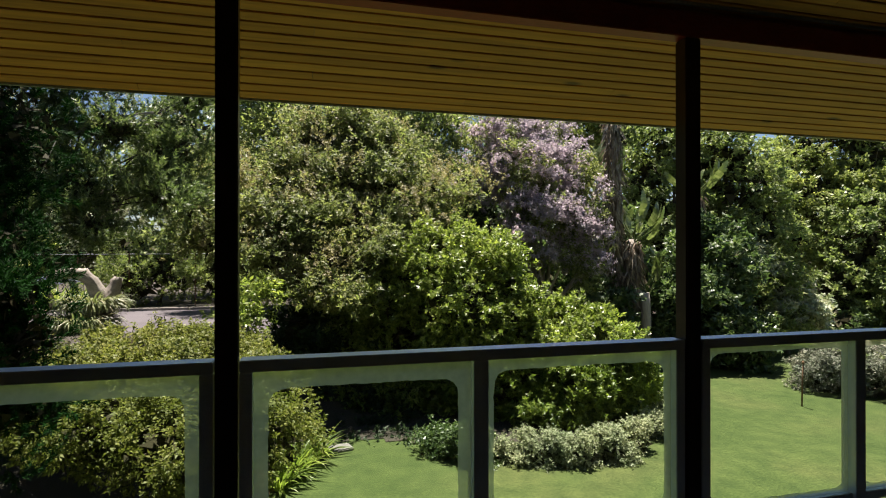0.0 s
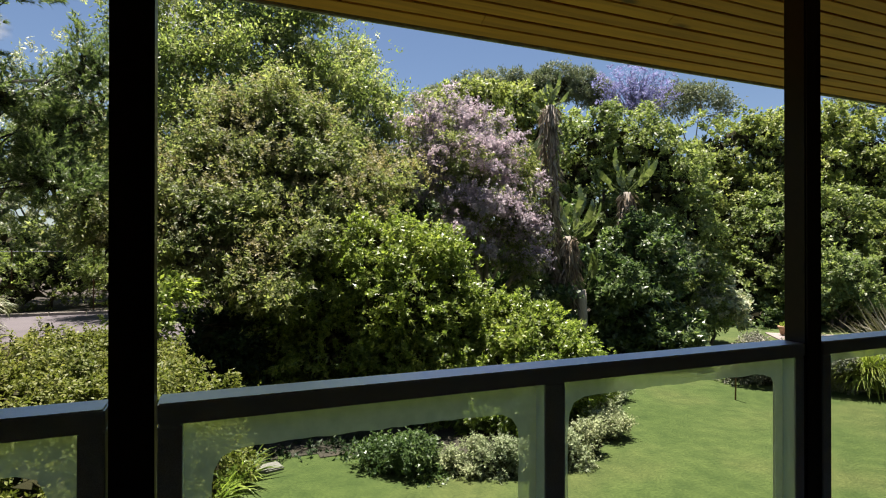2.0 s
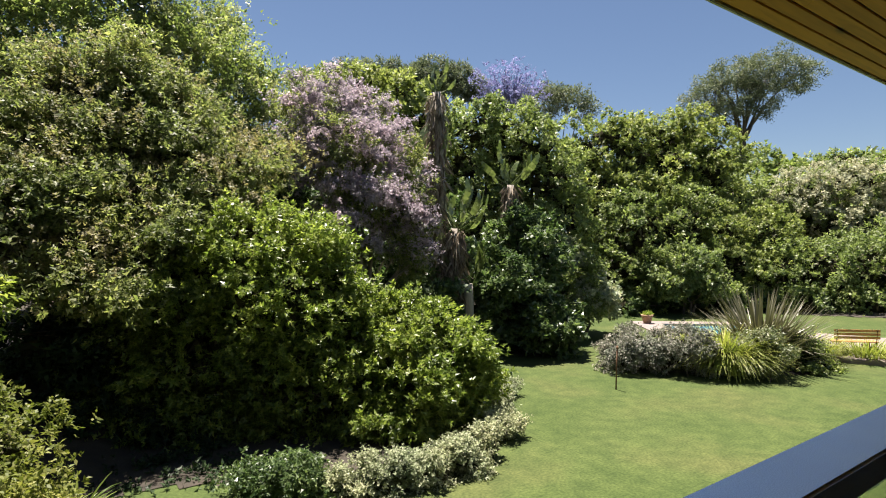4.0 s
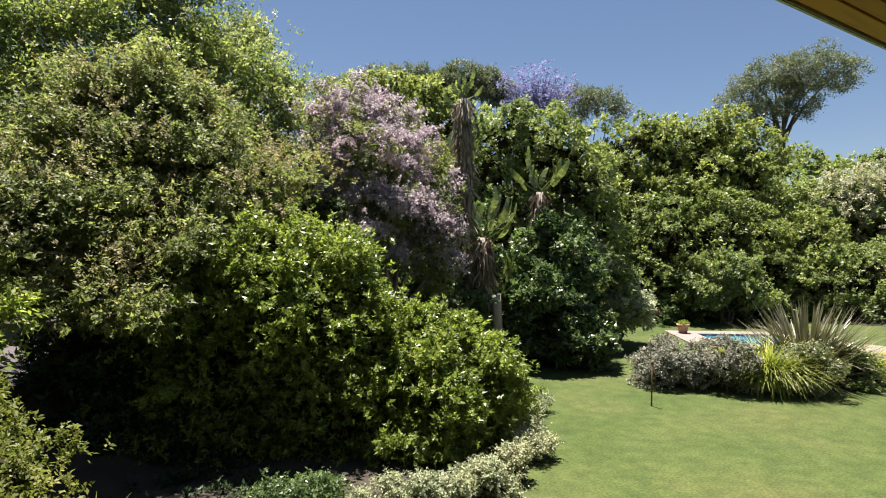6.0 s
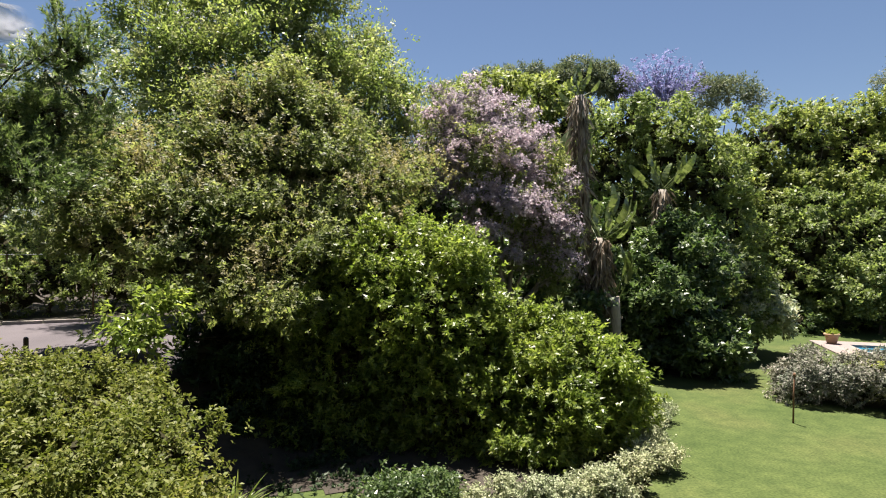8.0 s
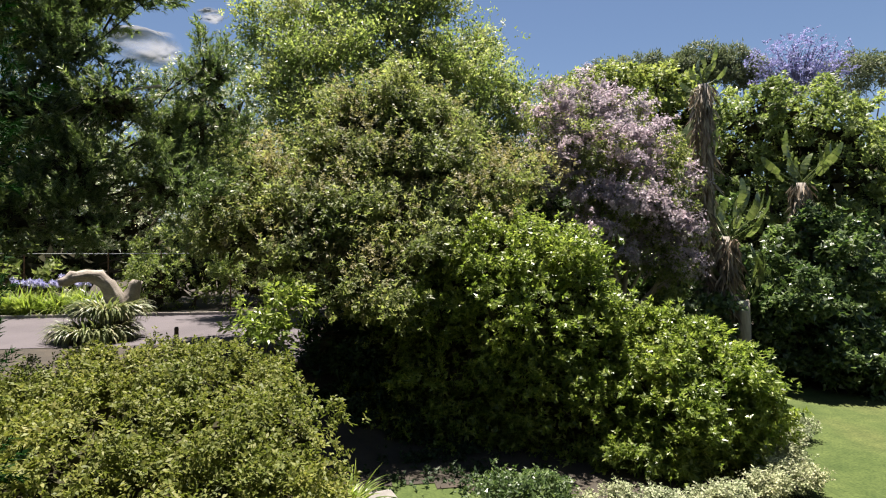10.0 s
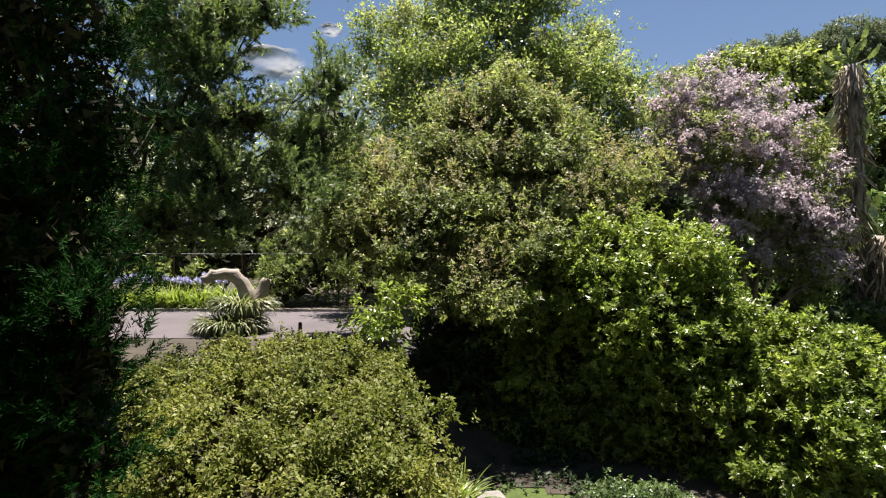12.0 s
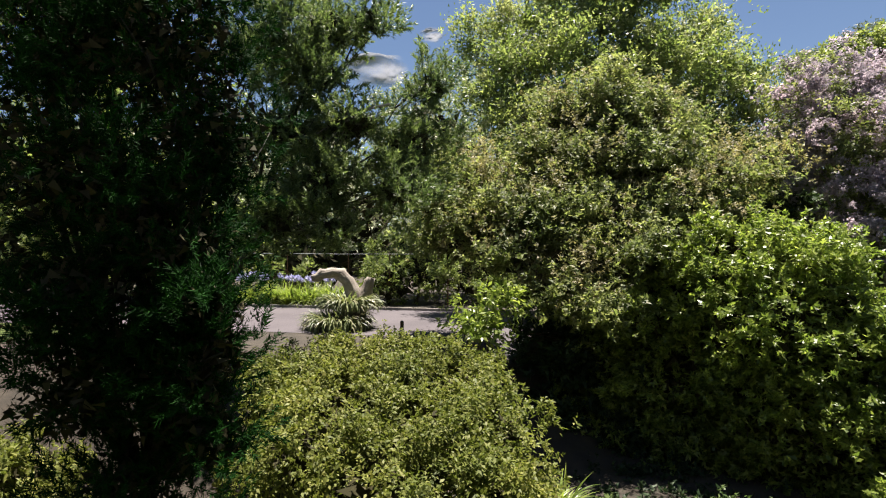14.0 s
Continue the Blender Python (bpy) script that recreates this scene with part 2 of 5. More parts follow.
# Shaded needles: near-black green for the backlit near tree; L_BOUGH is the lit tone.
L_NEEDLE = leaf_material("shade_dark_needles", (0.002, 0.012, 0.002), (0.004, 0.025, 0.003), (0.012, 0.050, 0.007), 0.7, 0.12, 0.06)
L_BOUGH = leaf_material("green_needles", (0.045, 0.076, 0.025), (0.095, 0.138, 0.050), (0.20, 0.24, 0.125), 0.4, 0.45, 0.5)
# Pine tone paled and greyed, standing in for distance haze.
L_PINE = leaf_material("hazed_pine_needles", (0.085, 0.108, 0.080), (0.135, 0.158, 0.118), (0.20, 0.22, 0.17), 0.6, 0.25, 0.2)
L_FAR = leaf_material("far_green_leaves", (0.090, 0.128, 0.045), (0.170, 0.215, 0.080), (0.280, 0.325, 0.140), 0.5, 0.45, 0.45, 0.4)
L_YELLOW = leaf_material("yellowish_leaves", (0.101, 0.138, 0.044), (0.193, 0.235, 0.077), (0.313, 0.336, 0.138), 0.48, 0.42, 0.3, 0.4)
L_SILVER = leaf_material("silvery_leaves", (0.183, 0.224, 0.156), (0.305, 0.343, 0.249), (0.518, 0.500, 0.436), 0.4, 0.25)
L_PINK = leaf_material("mauve_blossom", (0.32, 0.275, 0.36), (0.41, 0.36, 0.455), (0.51, 0.46, 0.545), 0.8, 0.55, 0.05, tint=(1.15, 1.1, 1.15))
L_CREAM = leaf_material("cream_blossom", (0.34, 0.34, 0.24), (0.43, 0.43, 0.32), (0.52, 0.52, 0.42), 0.6, 0.3, 0.2, tint=(1.0, 1.0, 1.0))
L_WHITE = leaf_material("white_edged_leaves", (0.17, 0.21, 0.11), (0.31, 0.335, 0.22), (0.46, 0.465, 0.36), 0.6, 0.25, 0.2, tint=(1.0, 1.0, 1.0))
L_LAVENDER = leaf_material("greyish_mauve_leaves", (0.100, 0.120, 0.085), (0.180, 0.185, 0.155), (0.300, 0.275, 0.275), 0.6, 0.2, 0.2, tint=(1.0, 1.0, 1.0))
L_BLUE = leaf_material("blue_umbels", (0.30, 0.30, 0.62), (0.42, 0.42, 0.75), (0.58, 0.58, 0.85), 0.6, 0.3, 0.2, tint=(1.0, 1.0, 1.0))
L_JACARANDA = leaf_material("violet_blossom", (0.20, 0.20, 0.48), (0.26, 0.26, 0.56), (0.33, 0.33, 0.64), 0.6, 0.4, 0.2, tint=(1.0, 1.0, 1.0))
L_DEAD = leaf_material("dead_leaf_fibre", (0.11, 0.082, 0.065), (0.21, 0.17, 0.145), (0.40, 0.35, 0.32), 0.8, 0.15, 0.2, tint=(1.0, 1.0, 1.0))
L_PADDLE = leaf_material("paddle_leaves", (0.07, 0.10, 0.036), (0.12, 0.155, 0.056), (0.20, 0.23, 0.11), 0.28, 0.3, 0.8)
L_BLADE = leaf_material("strap_leaves", (0.075, 0.075, 0.048), (0.13, 0.12, 0.082), (0.26, 0.23, 0.18), 0.36, 0.15)
L_CASCADE = leaf_material("cascading_leaves", (0.07, 0.10, 0.04), (0.14, 0.165, 0.08), (0.26, 0.25, 0.17), 0.45, 0.3)
# Near-black tone for the added core blades, standing for shade in the crowns.
L_CORE = leaf_material("shade_core_blades", (0.020, 0.018, 0.010), (0.034, 0.032, 0.018), (0.055, 0.050, 0.028), 0.8, 0.0, 0.1)
L_LIMEBLADE = leaf_material("lime_strap_leaves", (0.15, 0.19, 0.035), (0.25, 0.285, 0.06), (0.38, 0.39, 0.12), 0.42, 0.3, 0.4)


# ---- building helpers ----
def mesh_of(bm, name):
    me = bpy.data.meshes.new(name)
    bm.normal_update()
    bm.to_mesh(me)
    bm.free()
    return me


def part(name, bm, mat, parent=None, label="", smooth=False):
    me = bm if isinstance(bm, bpy.types.Mesh) else mesh_of(bm, name)
    if not me.materials:
        me.materials.append(mat)
    if smooth:
        me.polygons.foreach_set("use_smooth", [True] * len(me.polygons))
    ob = new(name, me)
    ob.parent = parent
    return tagged(ob, label)


def thing(name, label, category, at=(0, 0, 0), group="", kind=""):
    ob = new(name)
    ob.empty_display_size = 0.2
    ob.location = at
    bpy.context.view_layer.update()
    return tagged(ob, label, category, group, kind)


def box(bm, lo, hi, bevel=0.0):
    lo, hi = Vector(lo), Vector(hi)
    made = bmesh.ops.create_cube(bm, size=1, matrix=Matrix.Translation((lo + hi) / 2) @ Matrix.Diagonal((*(hi - lo), 1)))
    if bevel:
        edges = {e for v in made["verts"] for e in v.link_edges}
        bmesh.ops.bevel(bm, geom=list(edges), offset=bevel, segments=2, affect="EDGES")
    return bm


def boxed(lo, hi, bevel=0.0):
    return box(bmesh.new(), lo, hi, bevel)


def tube(bm, path, radii, sides=7):
    """A tapered round limb along a path."""
    rings = []
    for i, p in enumerate(path):
        a, b = Vector(path[max(0, i - 1)]), Vector(path[min(len(path) - 1, i + 1)])
        q = (b - a).to_track_quat("Z", "Y")
        rings.append([bm.verts.new(Vector(p) + q @ Vector((math.cos(k * math.tau / sides) * radii[i], math.sin(k * math.tau / sides) * radii[i], 0))) for k in range(sides)])
    for r, s in zip(rings, rings[1:]):
        for k in range(sides):
            bm.faces.new((r[k], r[(k + 1) % sides], s[(k + 1) % sides], s[k]))
    bm.faces.new(rings[-1])
    bm.faces.new(rings[0][::-1])
    return bm


def limb(bm, a, b, ra, rb, rng, bend=0.12, steps=6, sides=7):
    a, b = Vector(a), Vector(b)
    size = (b - a).length * bend
    side = Vector((rng.uniform(-1, 1), rng.uniform(-1, 1), rng.uniform(0, 0.6))) * size
    pts, radii = [], []
    for i in range(steps + 1):
        k = i / steps
        wob = Vector((rng.uniform(-1, 1), rng.uniform(-1, 1), 0)) * size * 0.15
        pts.append(a.lerp(b, k) + side * math.sin(math.pi * k) + (wob if 0 < i < steps else Vector((0, 0, 0))))
        radii.append(ra + (rb - ra) * k)
    return tube(bm, pts, radii, sides)


def unit(v):
    return v / np.maximum(np.linalg.norm(v, axis=1, keepdims=True), 1e-6)


def leaf_mesh(name, at, way, length, width, rng, flat=0.5, tri=False, face=None):
    """One kite-shaped (or three-cornered) blade at each point, along way, sizes scattered."""
    n = len(at)
    size = rng.uniform(0.65, 1.3, (n, 1))
    way = unit(way)
    up = rng.normal(size=(n, 3)) + np.array([0, 0, flat * 2]) if face is None else face + rng.normal(0, 0.5, (n, 3))
    side = unit(np.cross(way, up))
    nrm = np.cross(side, way)
    tip = at + way * length * size - np.array([0, 0, 0.12]) * length * size
    mid = at + way * length * size * 0.45 + nrm * length * 0.06
    c = 3 if tri else 4
    if tri:
        verts = np.stack([at + side * width * 0.6 * size, tip, at - side * width * 0.6 * size], 1).reshape(-1, 3)
    else:
        verts = np.stack([at, mid + side * width * 0.5 * size, tip, mid - side * width * 0.5 * size], 1).reshape(-1, 3)
    me = bpy.data.meshes.new(name)
    me.vertices.add(c * n)
    me.vertices.foreach_set("co", verts.astype(np.float32).ravel())
    me.loops.add(c * n)
    me.loops.foreach_set("vertex_index", np.arange(c * n, dtype=np.int32))
    me.polygons.add(n)
    me.polygons.foreach_set("loop_start", np.arange(0, c * n, c, dtype=np.int32))
    me.update(calc_edges=True)
    return me


def clumps(blobs, count, rng, lump=0.16, lump_size=0.9, inner=0.15, low=-1.0):
    """Tufts on the domed ends of many boughs, which stand on the skin of a union of ellipsoids
    (x, y, z, radius, half height), with some tufts inside; and the ways out."""
    bl = np.array(blobs, float)
    area = bl[:, 3] * (bl[:, 3] + 2 * bl[:, 4])
    share = area / area.sum()
    boughs = int(min(2600, max(14, 6.5 * area.sum() / lump_size ** 2)))
    pick = rng.choice(len(bl), boughs * 2, p=share)
    d = unit(rng.normal(size=(boughs * 2, 3)) + np.array([0, 0, 0.25]))
    r = bl[pick][:, [3, 3, 4]]
    c = bl[pick, :3] + d * r * rng.uniform(0.68, 1.02 + lump, (boughs * 2, 1))
    keep = np.ones(len(c), bool)
    for i, b in enumerate(bl):
        q = np.linalg.norm((c - b[:3]) / b[[3, 3, 4]], axis=1)
        keep &= (pick == i) | (q > 0.72)
    if low > -1:
        keep &= d[:, 2] > low
    c, d = c[keep][:boughs], d[keep][:boughs]
    rad = lump_size * rng.uniform(0.22, 0.58, len(c))
    n_in = int(count * inner)
    n_out = count - n_in
    w = rad ** 2
    at = rng.choice(len(c), n_out, p=w / w.sum())
    e = unit(rng.normal(size=(n_out, 3)) + np.array([0, 0, 0.55]) + 0.6 * d[at])
    p = c[at] + e * rad[at][:, None] * np.array([1.1, 1.1, 0.75]) * (1 - np.abs(rng.normal(0, 0.16, n_out)))[:, None]
    pick = rng.choice(len(bl), n_in, p=share)
    d2 = unit(rng.normal(size=(n_in, 3)))
    p2 = bl[pick, :3] + d2 * bl[pick][:, [3, 3, 4]] * rng.uniform(0.35, 0.85, (n_in, 1))
    return np.concatenate([p, p2]), np.concatenate([unit(e + 0.4 * d[at]), d2])


DENSITY = 0.57


def crown(name, blobs, leaves, per, spread, length, width, mat, parent, seed, lump=0.16, lump_size=0.9, inner=0.15, hang=0.0, flat=0.5, label="", low=-1.0, out=0.8, tri=True, loose=0.07, rosette=True, reach=0.0):
    """Leaves in tufts: as rosettes that open round the end of each twig, or strewn along it."""
    rng = np.random.default_rng(seed)
    width *= 1.3 if length >= 0.14 else 1.0
    p, d = clumps(blobs, max(8, int(leaves * DENSITY) // per), rng, lump, lump_size, inner, low)
    p = p + d * rng.normal(0, loose, (len(p), 1))
    rep = rng.integers(per // 2, per + per // 2 + 1, len(p))
    if rosette:
        axis = unit(d + np.array([0, 0, 0.55 - hang]) + rng.normal(0, 0.3, d.shape))
        ax = np.repeat(axis, rep, 0)
        r = rng.normal(size=ax.shape)
        round_about = unit(r - (r * ax).sum(1, keepdims=True) * ax)
        tier = rng.uniform(0, 1, (len(ax), 1))
        at = np.repeat(p, rep, 0) + ax * (tier - 0.6) * (reach or length * 1.6) + rng.normal(0, spread * 0.45, ax.shape)
        way = round_about + ax * (0.15 + 0.9 * tier if not reach else 1.1) - np.array([0, 0, hang])
        return part(name, leaf_mesh(name, at, way, length * 1.12, width * 1.12, rng, flat, tri, ax), mat, parent, label)
    at = np.repeat(p, rep, 0) + rng.normal(0, spread, (rep.sum(), 3)) * np.array([1, 1, 0.75])
    way = np.repeat(d, rep, 0) * out + rng.normal(0, 0.65, at.shape) + np.array([0, 0, 0.15 - hang])
    return part(name, leaf_mesh(name, at, way, length * 1.08, width * 1.08, rng, flat, tri), mat, parent, label)


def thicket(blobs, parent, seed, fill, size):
    """Dark blades added inside a crown, to block light and stand for shade."""
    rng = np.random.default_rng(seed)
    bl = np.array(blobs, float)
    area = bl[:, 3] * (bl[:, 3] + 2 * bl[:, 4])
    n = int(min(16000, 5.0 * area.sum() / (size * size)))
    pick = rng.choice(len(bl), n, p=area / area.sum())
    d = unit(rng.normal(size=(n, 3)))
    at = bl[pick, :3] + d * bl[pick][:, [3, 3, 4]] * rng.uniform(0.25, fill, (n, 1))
    return tagged(part("dark_core", leaf_mesh("dark_core", at, rng.normal(size=(n, 3)), size, size * 0.55, rng, 0.3, True), L_CORE, parent), "dark blades added inside the crown for its inner shade", kind="stuff")


def fork_tree(parent, base, blobs, rng, r0, mat=None, fork=0.45, lean=(0, 0), stems=1, label=""):
    """A trunk (or several stems) that forks into limbs which reach into the crown's masses."""
    bm = bmesh.new()
    bl = sorted(blobs, key=lambda b: b[2])
    mid = Vector((sum(b[0] for b in bl) / len(bl), sum(b[1] for b in bl) / len(bl), sum(b[2] for b in bl) / len(bl)))
    base = Vector(base)
    for s in range(stems):
        start = base + Vector((rng.uniform(-0.5, 0.5), rng.uniform(-0.5, 0.5), 0)) * (0 if stems == 1 else 1)
        top = start.lerp(mid, fork) + Vector((lean[0], lean[1], 0)) + Vector((rng.uniform(-0.4, 0.4), rng.uniform(-0.4, 0.4), 0)) * (stems > 1)
        top.z = start.z + (mid.z - start.z) * fork
        limb(bm, start - Vector((0, 0, 0.15)), top, r0, r0 * 0.72, rng, 0.05, 6, 9)
        for i, b in enumerate(bl):
            if i % stems == s:
                end = Vector(b[:3]) + Vector((0, 0, b[4] * 0.3))
                limb(bm, top, end, r0 * 0.5, r0 * 0.10, rng, 0.1)
                for _ in range(3):
                    a = top.lerp(end, rng.uniform(0.45, 0.9))
                    e = Vector(b[:3]) + Vector((rng.uniform(-1, 1) * b[3], rng.uniform(-1, 1) * b[3], rng.uniform(-0.4, 0.9) * b[4])) * 0.85
                    limb(bm, a, e, r0 * 0.18, r0 * 0.05, rng, 0.12, 4, 5)
    return part("trunk", bm, mat or M_BARK, parent, label, True)


def step(a, b, x):
    k = min(1.0, max(0.0, (x - a) / (b - a)))
    return k * k * (3 - 2 * k)


LAWN = -2.6


def ground_z(x, y):
    """The lawn lies level; the drive behind the hedge lies about two metres higher."""
    rise = 2.0 * step(9.5, 16.0, y - 0.9 * x) * step(4.0, 9.0, y)
    return LAWN + rise + 6.0 * step(30, 130, math.hypot(x, y - 4) - 12)


# ---- the balcony ----
X0, X1 = -4.75, 6.72
POSTS = [-4.695 + 2.265 * i for i in range(6)]
EAVE_Y, EAVE_Z, SLOPE = 0.867, 2.366, 0.47


def soffit_z(y):
    return EAVE_Z + SLOPE * (EAVE_Y - y)


tagged(part("floor", boxed((X0, -3.3, -0.22), (X1, 0.14, 0.0)), M_FLOOR), "pale tiled balcony floor slab above the garden", "floor", kind="structure")
tagged(part("wall_house", boxed((X0, -3.5, 0.0), (X1, -3.3, 4.4)), M_PLASTER), "plain plastered house wall behind the balcony", "wall", kind="structure")
tagged(part("wall_west", boxed((X0 - 0.2, -3.5, LAWN - 0.3), (X0, -0.2, 4.4)), M_PLASTER), "plain plastered end wall of the balcony", "wall", kind="structure")
tagged(part("wall_east", boxed((X1, -3.5, LAWN - 0.3), (X1 + 0.2, -0.2, 4.4)), M_PLASTER), "plain plastered end wall of the balcony", "wall", kind="structure")
tagged(part("wall_below", boxed((X0, -0.5, LAWN - 0.3), (X1, -0.25, -0.22)), M_PLASTER), "plain plastered wall under the balcony slab", "wall", kind="structure")

# Unseen mass added behind the balcony to block low sky light.
tagged(part("wall_sky_blocker", boxed((-13.0, -12.0, LAWN - 0.3), (13.0, -3.52, 7.6)), M_PLASTER), "unseen block behind the balcony, added to cut sky light on the garden", "wall", kind="structure")


def make_ceiling():
    """Pine boards along the house, each with its own chamfered edges, on a dark backing."""
    bm = bmesh.new()
    along = 0.0625
    run = math.hypot(1, SLOPE)
    count = int((EAVE_Y + 3.3) * run / along)
    tilt = Vector((0, -1 / run, SLOPE / run))
    down = Vector((0, -SLOPE / run, -1 / run))
    for i in range(count):
        s0 = Vector((0, EAVE_Y, EAVE_Z)) + tilt * (i * along + 0.002)
        wide = along - (0.0065 if i % 2 else 0.0035)
        c = 0.004
        prof = [s0 + down * -0.014, s0 + down * -c + tilt * 0, s0 + tilt * c, s0 + tilt * (wide - c), s0 + tilt * wide + down * -c, s0 + tilt * wide + down * -0.014]
        for a, b in ((X0, 1.1 + 0.9 * ((i * 37) % 5 - 2)), (1.1 + 0.9 * ((i * 37) % 5 - 2) + 0.002, X1)):
            r0 = [bm.verts.new((a, p.y, p.z)) for p in prof]
            r1 = [bm.verts.new((b, p.y, p.z)) for p in prof]
            for k in range(5):
                bm.faces.new((r0[k], r0[k + 1], r1[k + 1], r1[k]))
            bm.faces.new(r0[::-1])
            bm.faces.new(r1)
    return bm


tagged(part("ceiling", make_ceiling(), M_BOARDS), "amber stained pine board ceiling sloping down to the eave", "ceiling", kind="structure")


def make_roof():
    bm = bmesh.new()
    lo, hi = 0.016, 0.16
    y0, y1 = EAVE_Y + 0.004, -3.5
    prof = [(y0, soffit_z(y0) + lo), (y0, soffit_z(y0) + hi), (y1, soffit_z(y1) + hi), (y1, soffit_z(y1) + lo)]
    a = [bm.verts.new((X0 - 0.2, *p)) for p in prof]
    b = [bm.verts.new((X1 + 0.2, *p)) for p in prof]
    for k in range(4):
        bm.faces.new((a[k], a[(k + 1) % 4], b[(k + 1) % 4], b[k]))
    bm.faces.new(a[::-1])
    bm.faces.new(b)
    return bm


tagged(part("roof", make_roof(), M_ROOF), "dark sheet roof over the balcony", "roof", kind="structure")
tagged(part("trim", boxed((X0 - 0.2, EAVE_Y + 0.006, EAVE_Z - 0.008), (X1 + 0.2, EAVE_Y + 0.024, EAVE_Z + 0.17), 0.004), M_FLASH), "thin grey metal flashing along the eave", "trim", kind="structure")
beam = part("roof_beam", boxed((X0, 0.0, 2.612), (X1, 0.09, 2.742), 0.004), M_BEAM)
tagged(beam, "dark maroon steel beam carried on the balcony posts", "beam")
tagged(part("trim_bead", boxed((X0, -0.022, 2.768), (X1, -0.001, 2.785), 0.003), M_FLASH), "pale bead between ceiling boards and beam", "trim", kind="structure")

post_mesh = None
for x in POSTS:
    post = thing("balcony_post", "dark maroon square steel post between balustrade panels", "post", (x, 0.045, 0), "balcony posts")
    if post_mesh is None:
        a = part("shaft", boxed((-0.045, -0.045, 0.012), (0.045, 0.045, 2.610), 0.006), M_STEEL, post)
        b = part("base_plate", boxed((-0.08, -0.08, 0), (0.08, 0.08, 0.012), 0.002), M_STEEL, post)
        post_mesh = (a.data, b.data)
    else:
        part("shaft", post_mesh[0], M_STEEL, post)
        part("base_plate", post_mesh[1], M_STEEL, post)


def pane_with_edge(x0, x1, z0, z1, side, top, parent, rng):
    """A clear pane whose weathered, clouded margin leaves a rounded clear field."""
    n = 96
    cx, cz = (x0 + x1) / 2, (z0 + z1) / 2
    hx, hz = (x1 - x0) / 2, (z1 - z0) / 2
    bm = bmesh.new()
    outer, inner = [], []
    for i in range(n):
        a = math.tau * i / n
        c, s = math.cos(a), math.sin(a)
        k = 1 / max(abs(c), abs(s))
        outer.append(bm.verts.new((cx + hx * c * k, 0.052, cz + hz * s * k)))
        q = (abs(c) ** 14 + abs(s) ** 14) ** (-1 / 14)
        jit = 1 + rng.uniform(-0.006, 0.006)
        inner.append(bm.verts.new((cx + (hx - side) * c * q * jit, 0.052, cz - (top - side) / 2 + (hz - (top + side) / 2) * s * q * jit)))
    for i in range(n):
        j = (i + 1) % n
        bm.faces.new((outer[i], outer[j], inner[j], inner[i]))
    pane = part("glass_pane", boxed((x0, 0.056, z0), (x1, 0.062, z1)), M_GLASS, parent, "clear glass pane")
    pane.visible_shadow = False
    pane.location = (0, -0.05, 0)
    ob = part("clouded_margin", bm, M_FROST, pane, "clouded weathered margin of the glass")
    ob.visible_shadow = False


rng_rail = random.Random(5)
for i, (xa, xb) in enumerate(zip(POSTS, POSTS[1:])):
    a, b = xa + 0.051, xb - 0.051
    panel = thing("balustrade_panel", "dark anodised balustrade frame with two weathered glass panes", "balustrade", ((a + b) / 2, 0.05, 0), "balustrade panels")
    o = Vector(((a + b) / 2, 0.05, 0))

    def rail(name, lo, hi, bev=0.003):
        return part(name, boxed(Vector(lo) - o, Vector(hi) - o, bev), M_ALU, panel)

    rail("top_rail", (a, 0.0, 1.0), (b, 0.10, 1.05), 0.004)
    rail("bottom_rail", (a, 0.025, 0.08), (b, 0.085, 0.13))
    rail("stile", (a, 0.003, 0.02), (a + 0.052, 0.095, 0.999))
    rail("stile", (b - 0.052, 0.003, 0.02), (b, 0.095, 0.999))
    m = (a + b) / 2 - 0.022
    rail("stile", (m - 0.036, 0.003, 0.02), (m + 0.036, 0.095, 0.999))
    for p0, p1 in ((a + 0.052, m - 0.036), (m + 0.036, b - 0.052)):
        side, top = (0.062, 0.085) if i < 3 and p0 < 0.5 else (0.042, 0.06)
        if p0 > 1.9:
            side, top = 0.03, 0.04
        pane_with_edge(p0 - o.x, p1 - o.x, 0.13, 1.0, side, top, panel, rng_rail)


# ---- ground ----
POOL_O, POOL_U, POOL_V = Vector((25.4, 16.2)), Vector((0.79, -0.613)), Vector((-0.613, -0.79))


def pool_point(u, v, z):
    p = POOL_O + POOL_U * u + POOL_V * v
    return (p.x, p.y, z)


def in_pool(x, y, grow=0.0):
    d = Vector((x, y)) - POOL_O
    u, v = d.dot(POOL_U), d.dot(POOL_V)
    return -grow < u < 4.4 + grow and -grow < v < 3.0 + grow


def make_ground():
    lines = sorted({round(-30 + 0.5 * i, 2) for i in range(181)} | {-3000, -900, -300, -150, -100, -70, -50, -40, 70, 80, 100, 130, 180, 300, 900, 3000})
    rows = sorted({round(-6 + 0.5 * i, 2) for i in range(113)} | {-3000, -900, -300, -100, -40, -15, 55, 60, 70, 85, 110, 140, 200, 300, 900, 3000})
    verts = [(x, y, ground_z(x, y)) for y in rows for x in lines]
    w = len(lines)
    faces = []
    for j in range(len(rows) - 1):
        for i in range(w - 1):
            if not in_pool((lines[i] + lines[i + 1]) / 2, (rows[j] + rows[j + 1]) / 2, 0.35):
                faces.append((j * w + i, j * w + i + 1, (j + 1) * w + i + 1, (j + 1) * w + i))
    me = bpy.data.meshes.new("ground")
    me.from_pydata(verts, [], faces)
    me.polygons.foreach_set("use_smooth", [True] * len(faces))
    return me


tagged(part("ground", make_ground(), M_LAWN), "mown green lawn and garden ground", "ground", kind="structure")


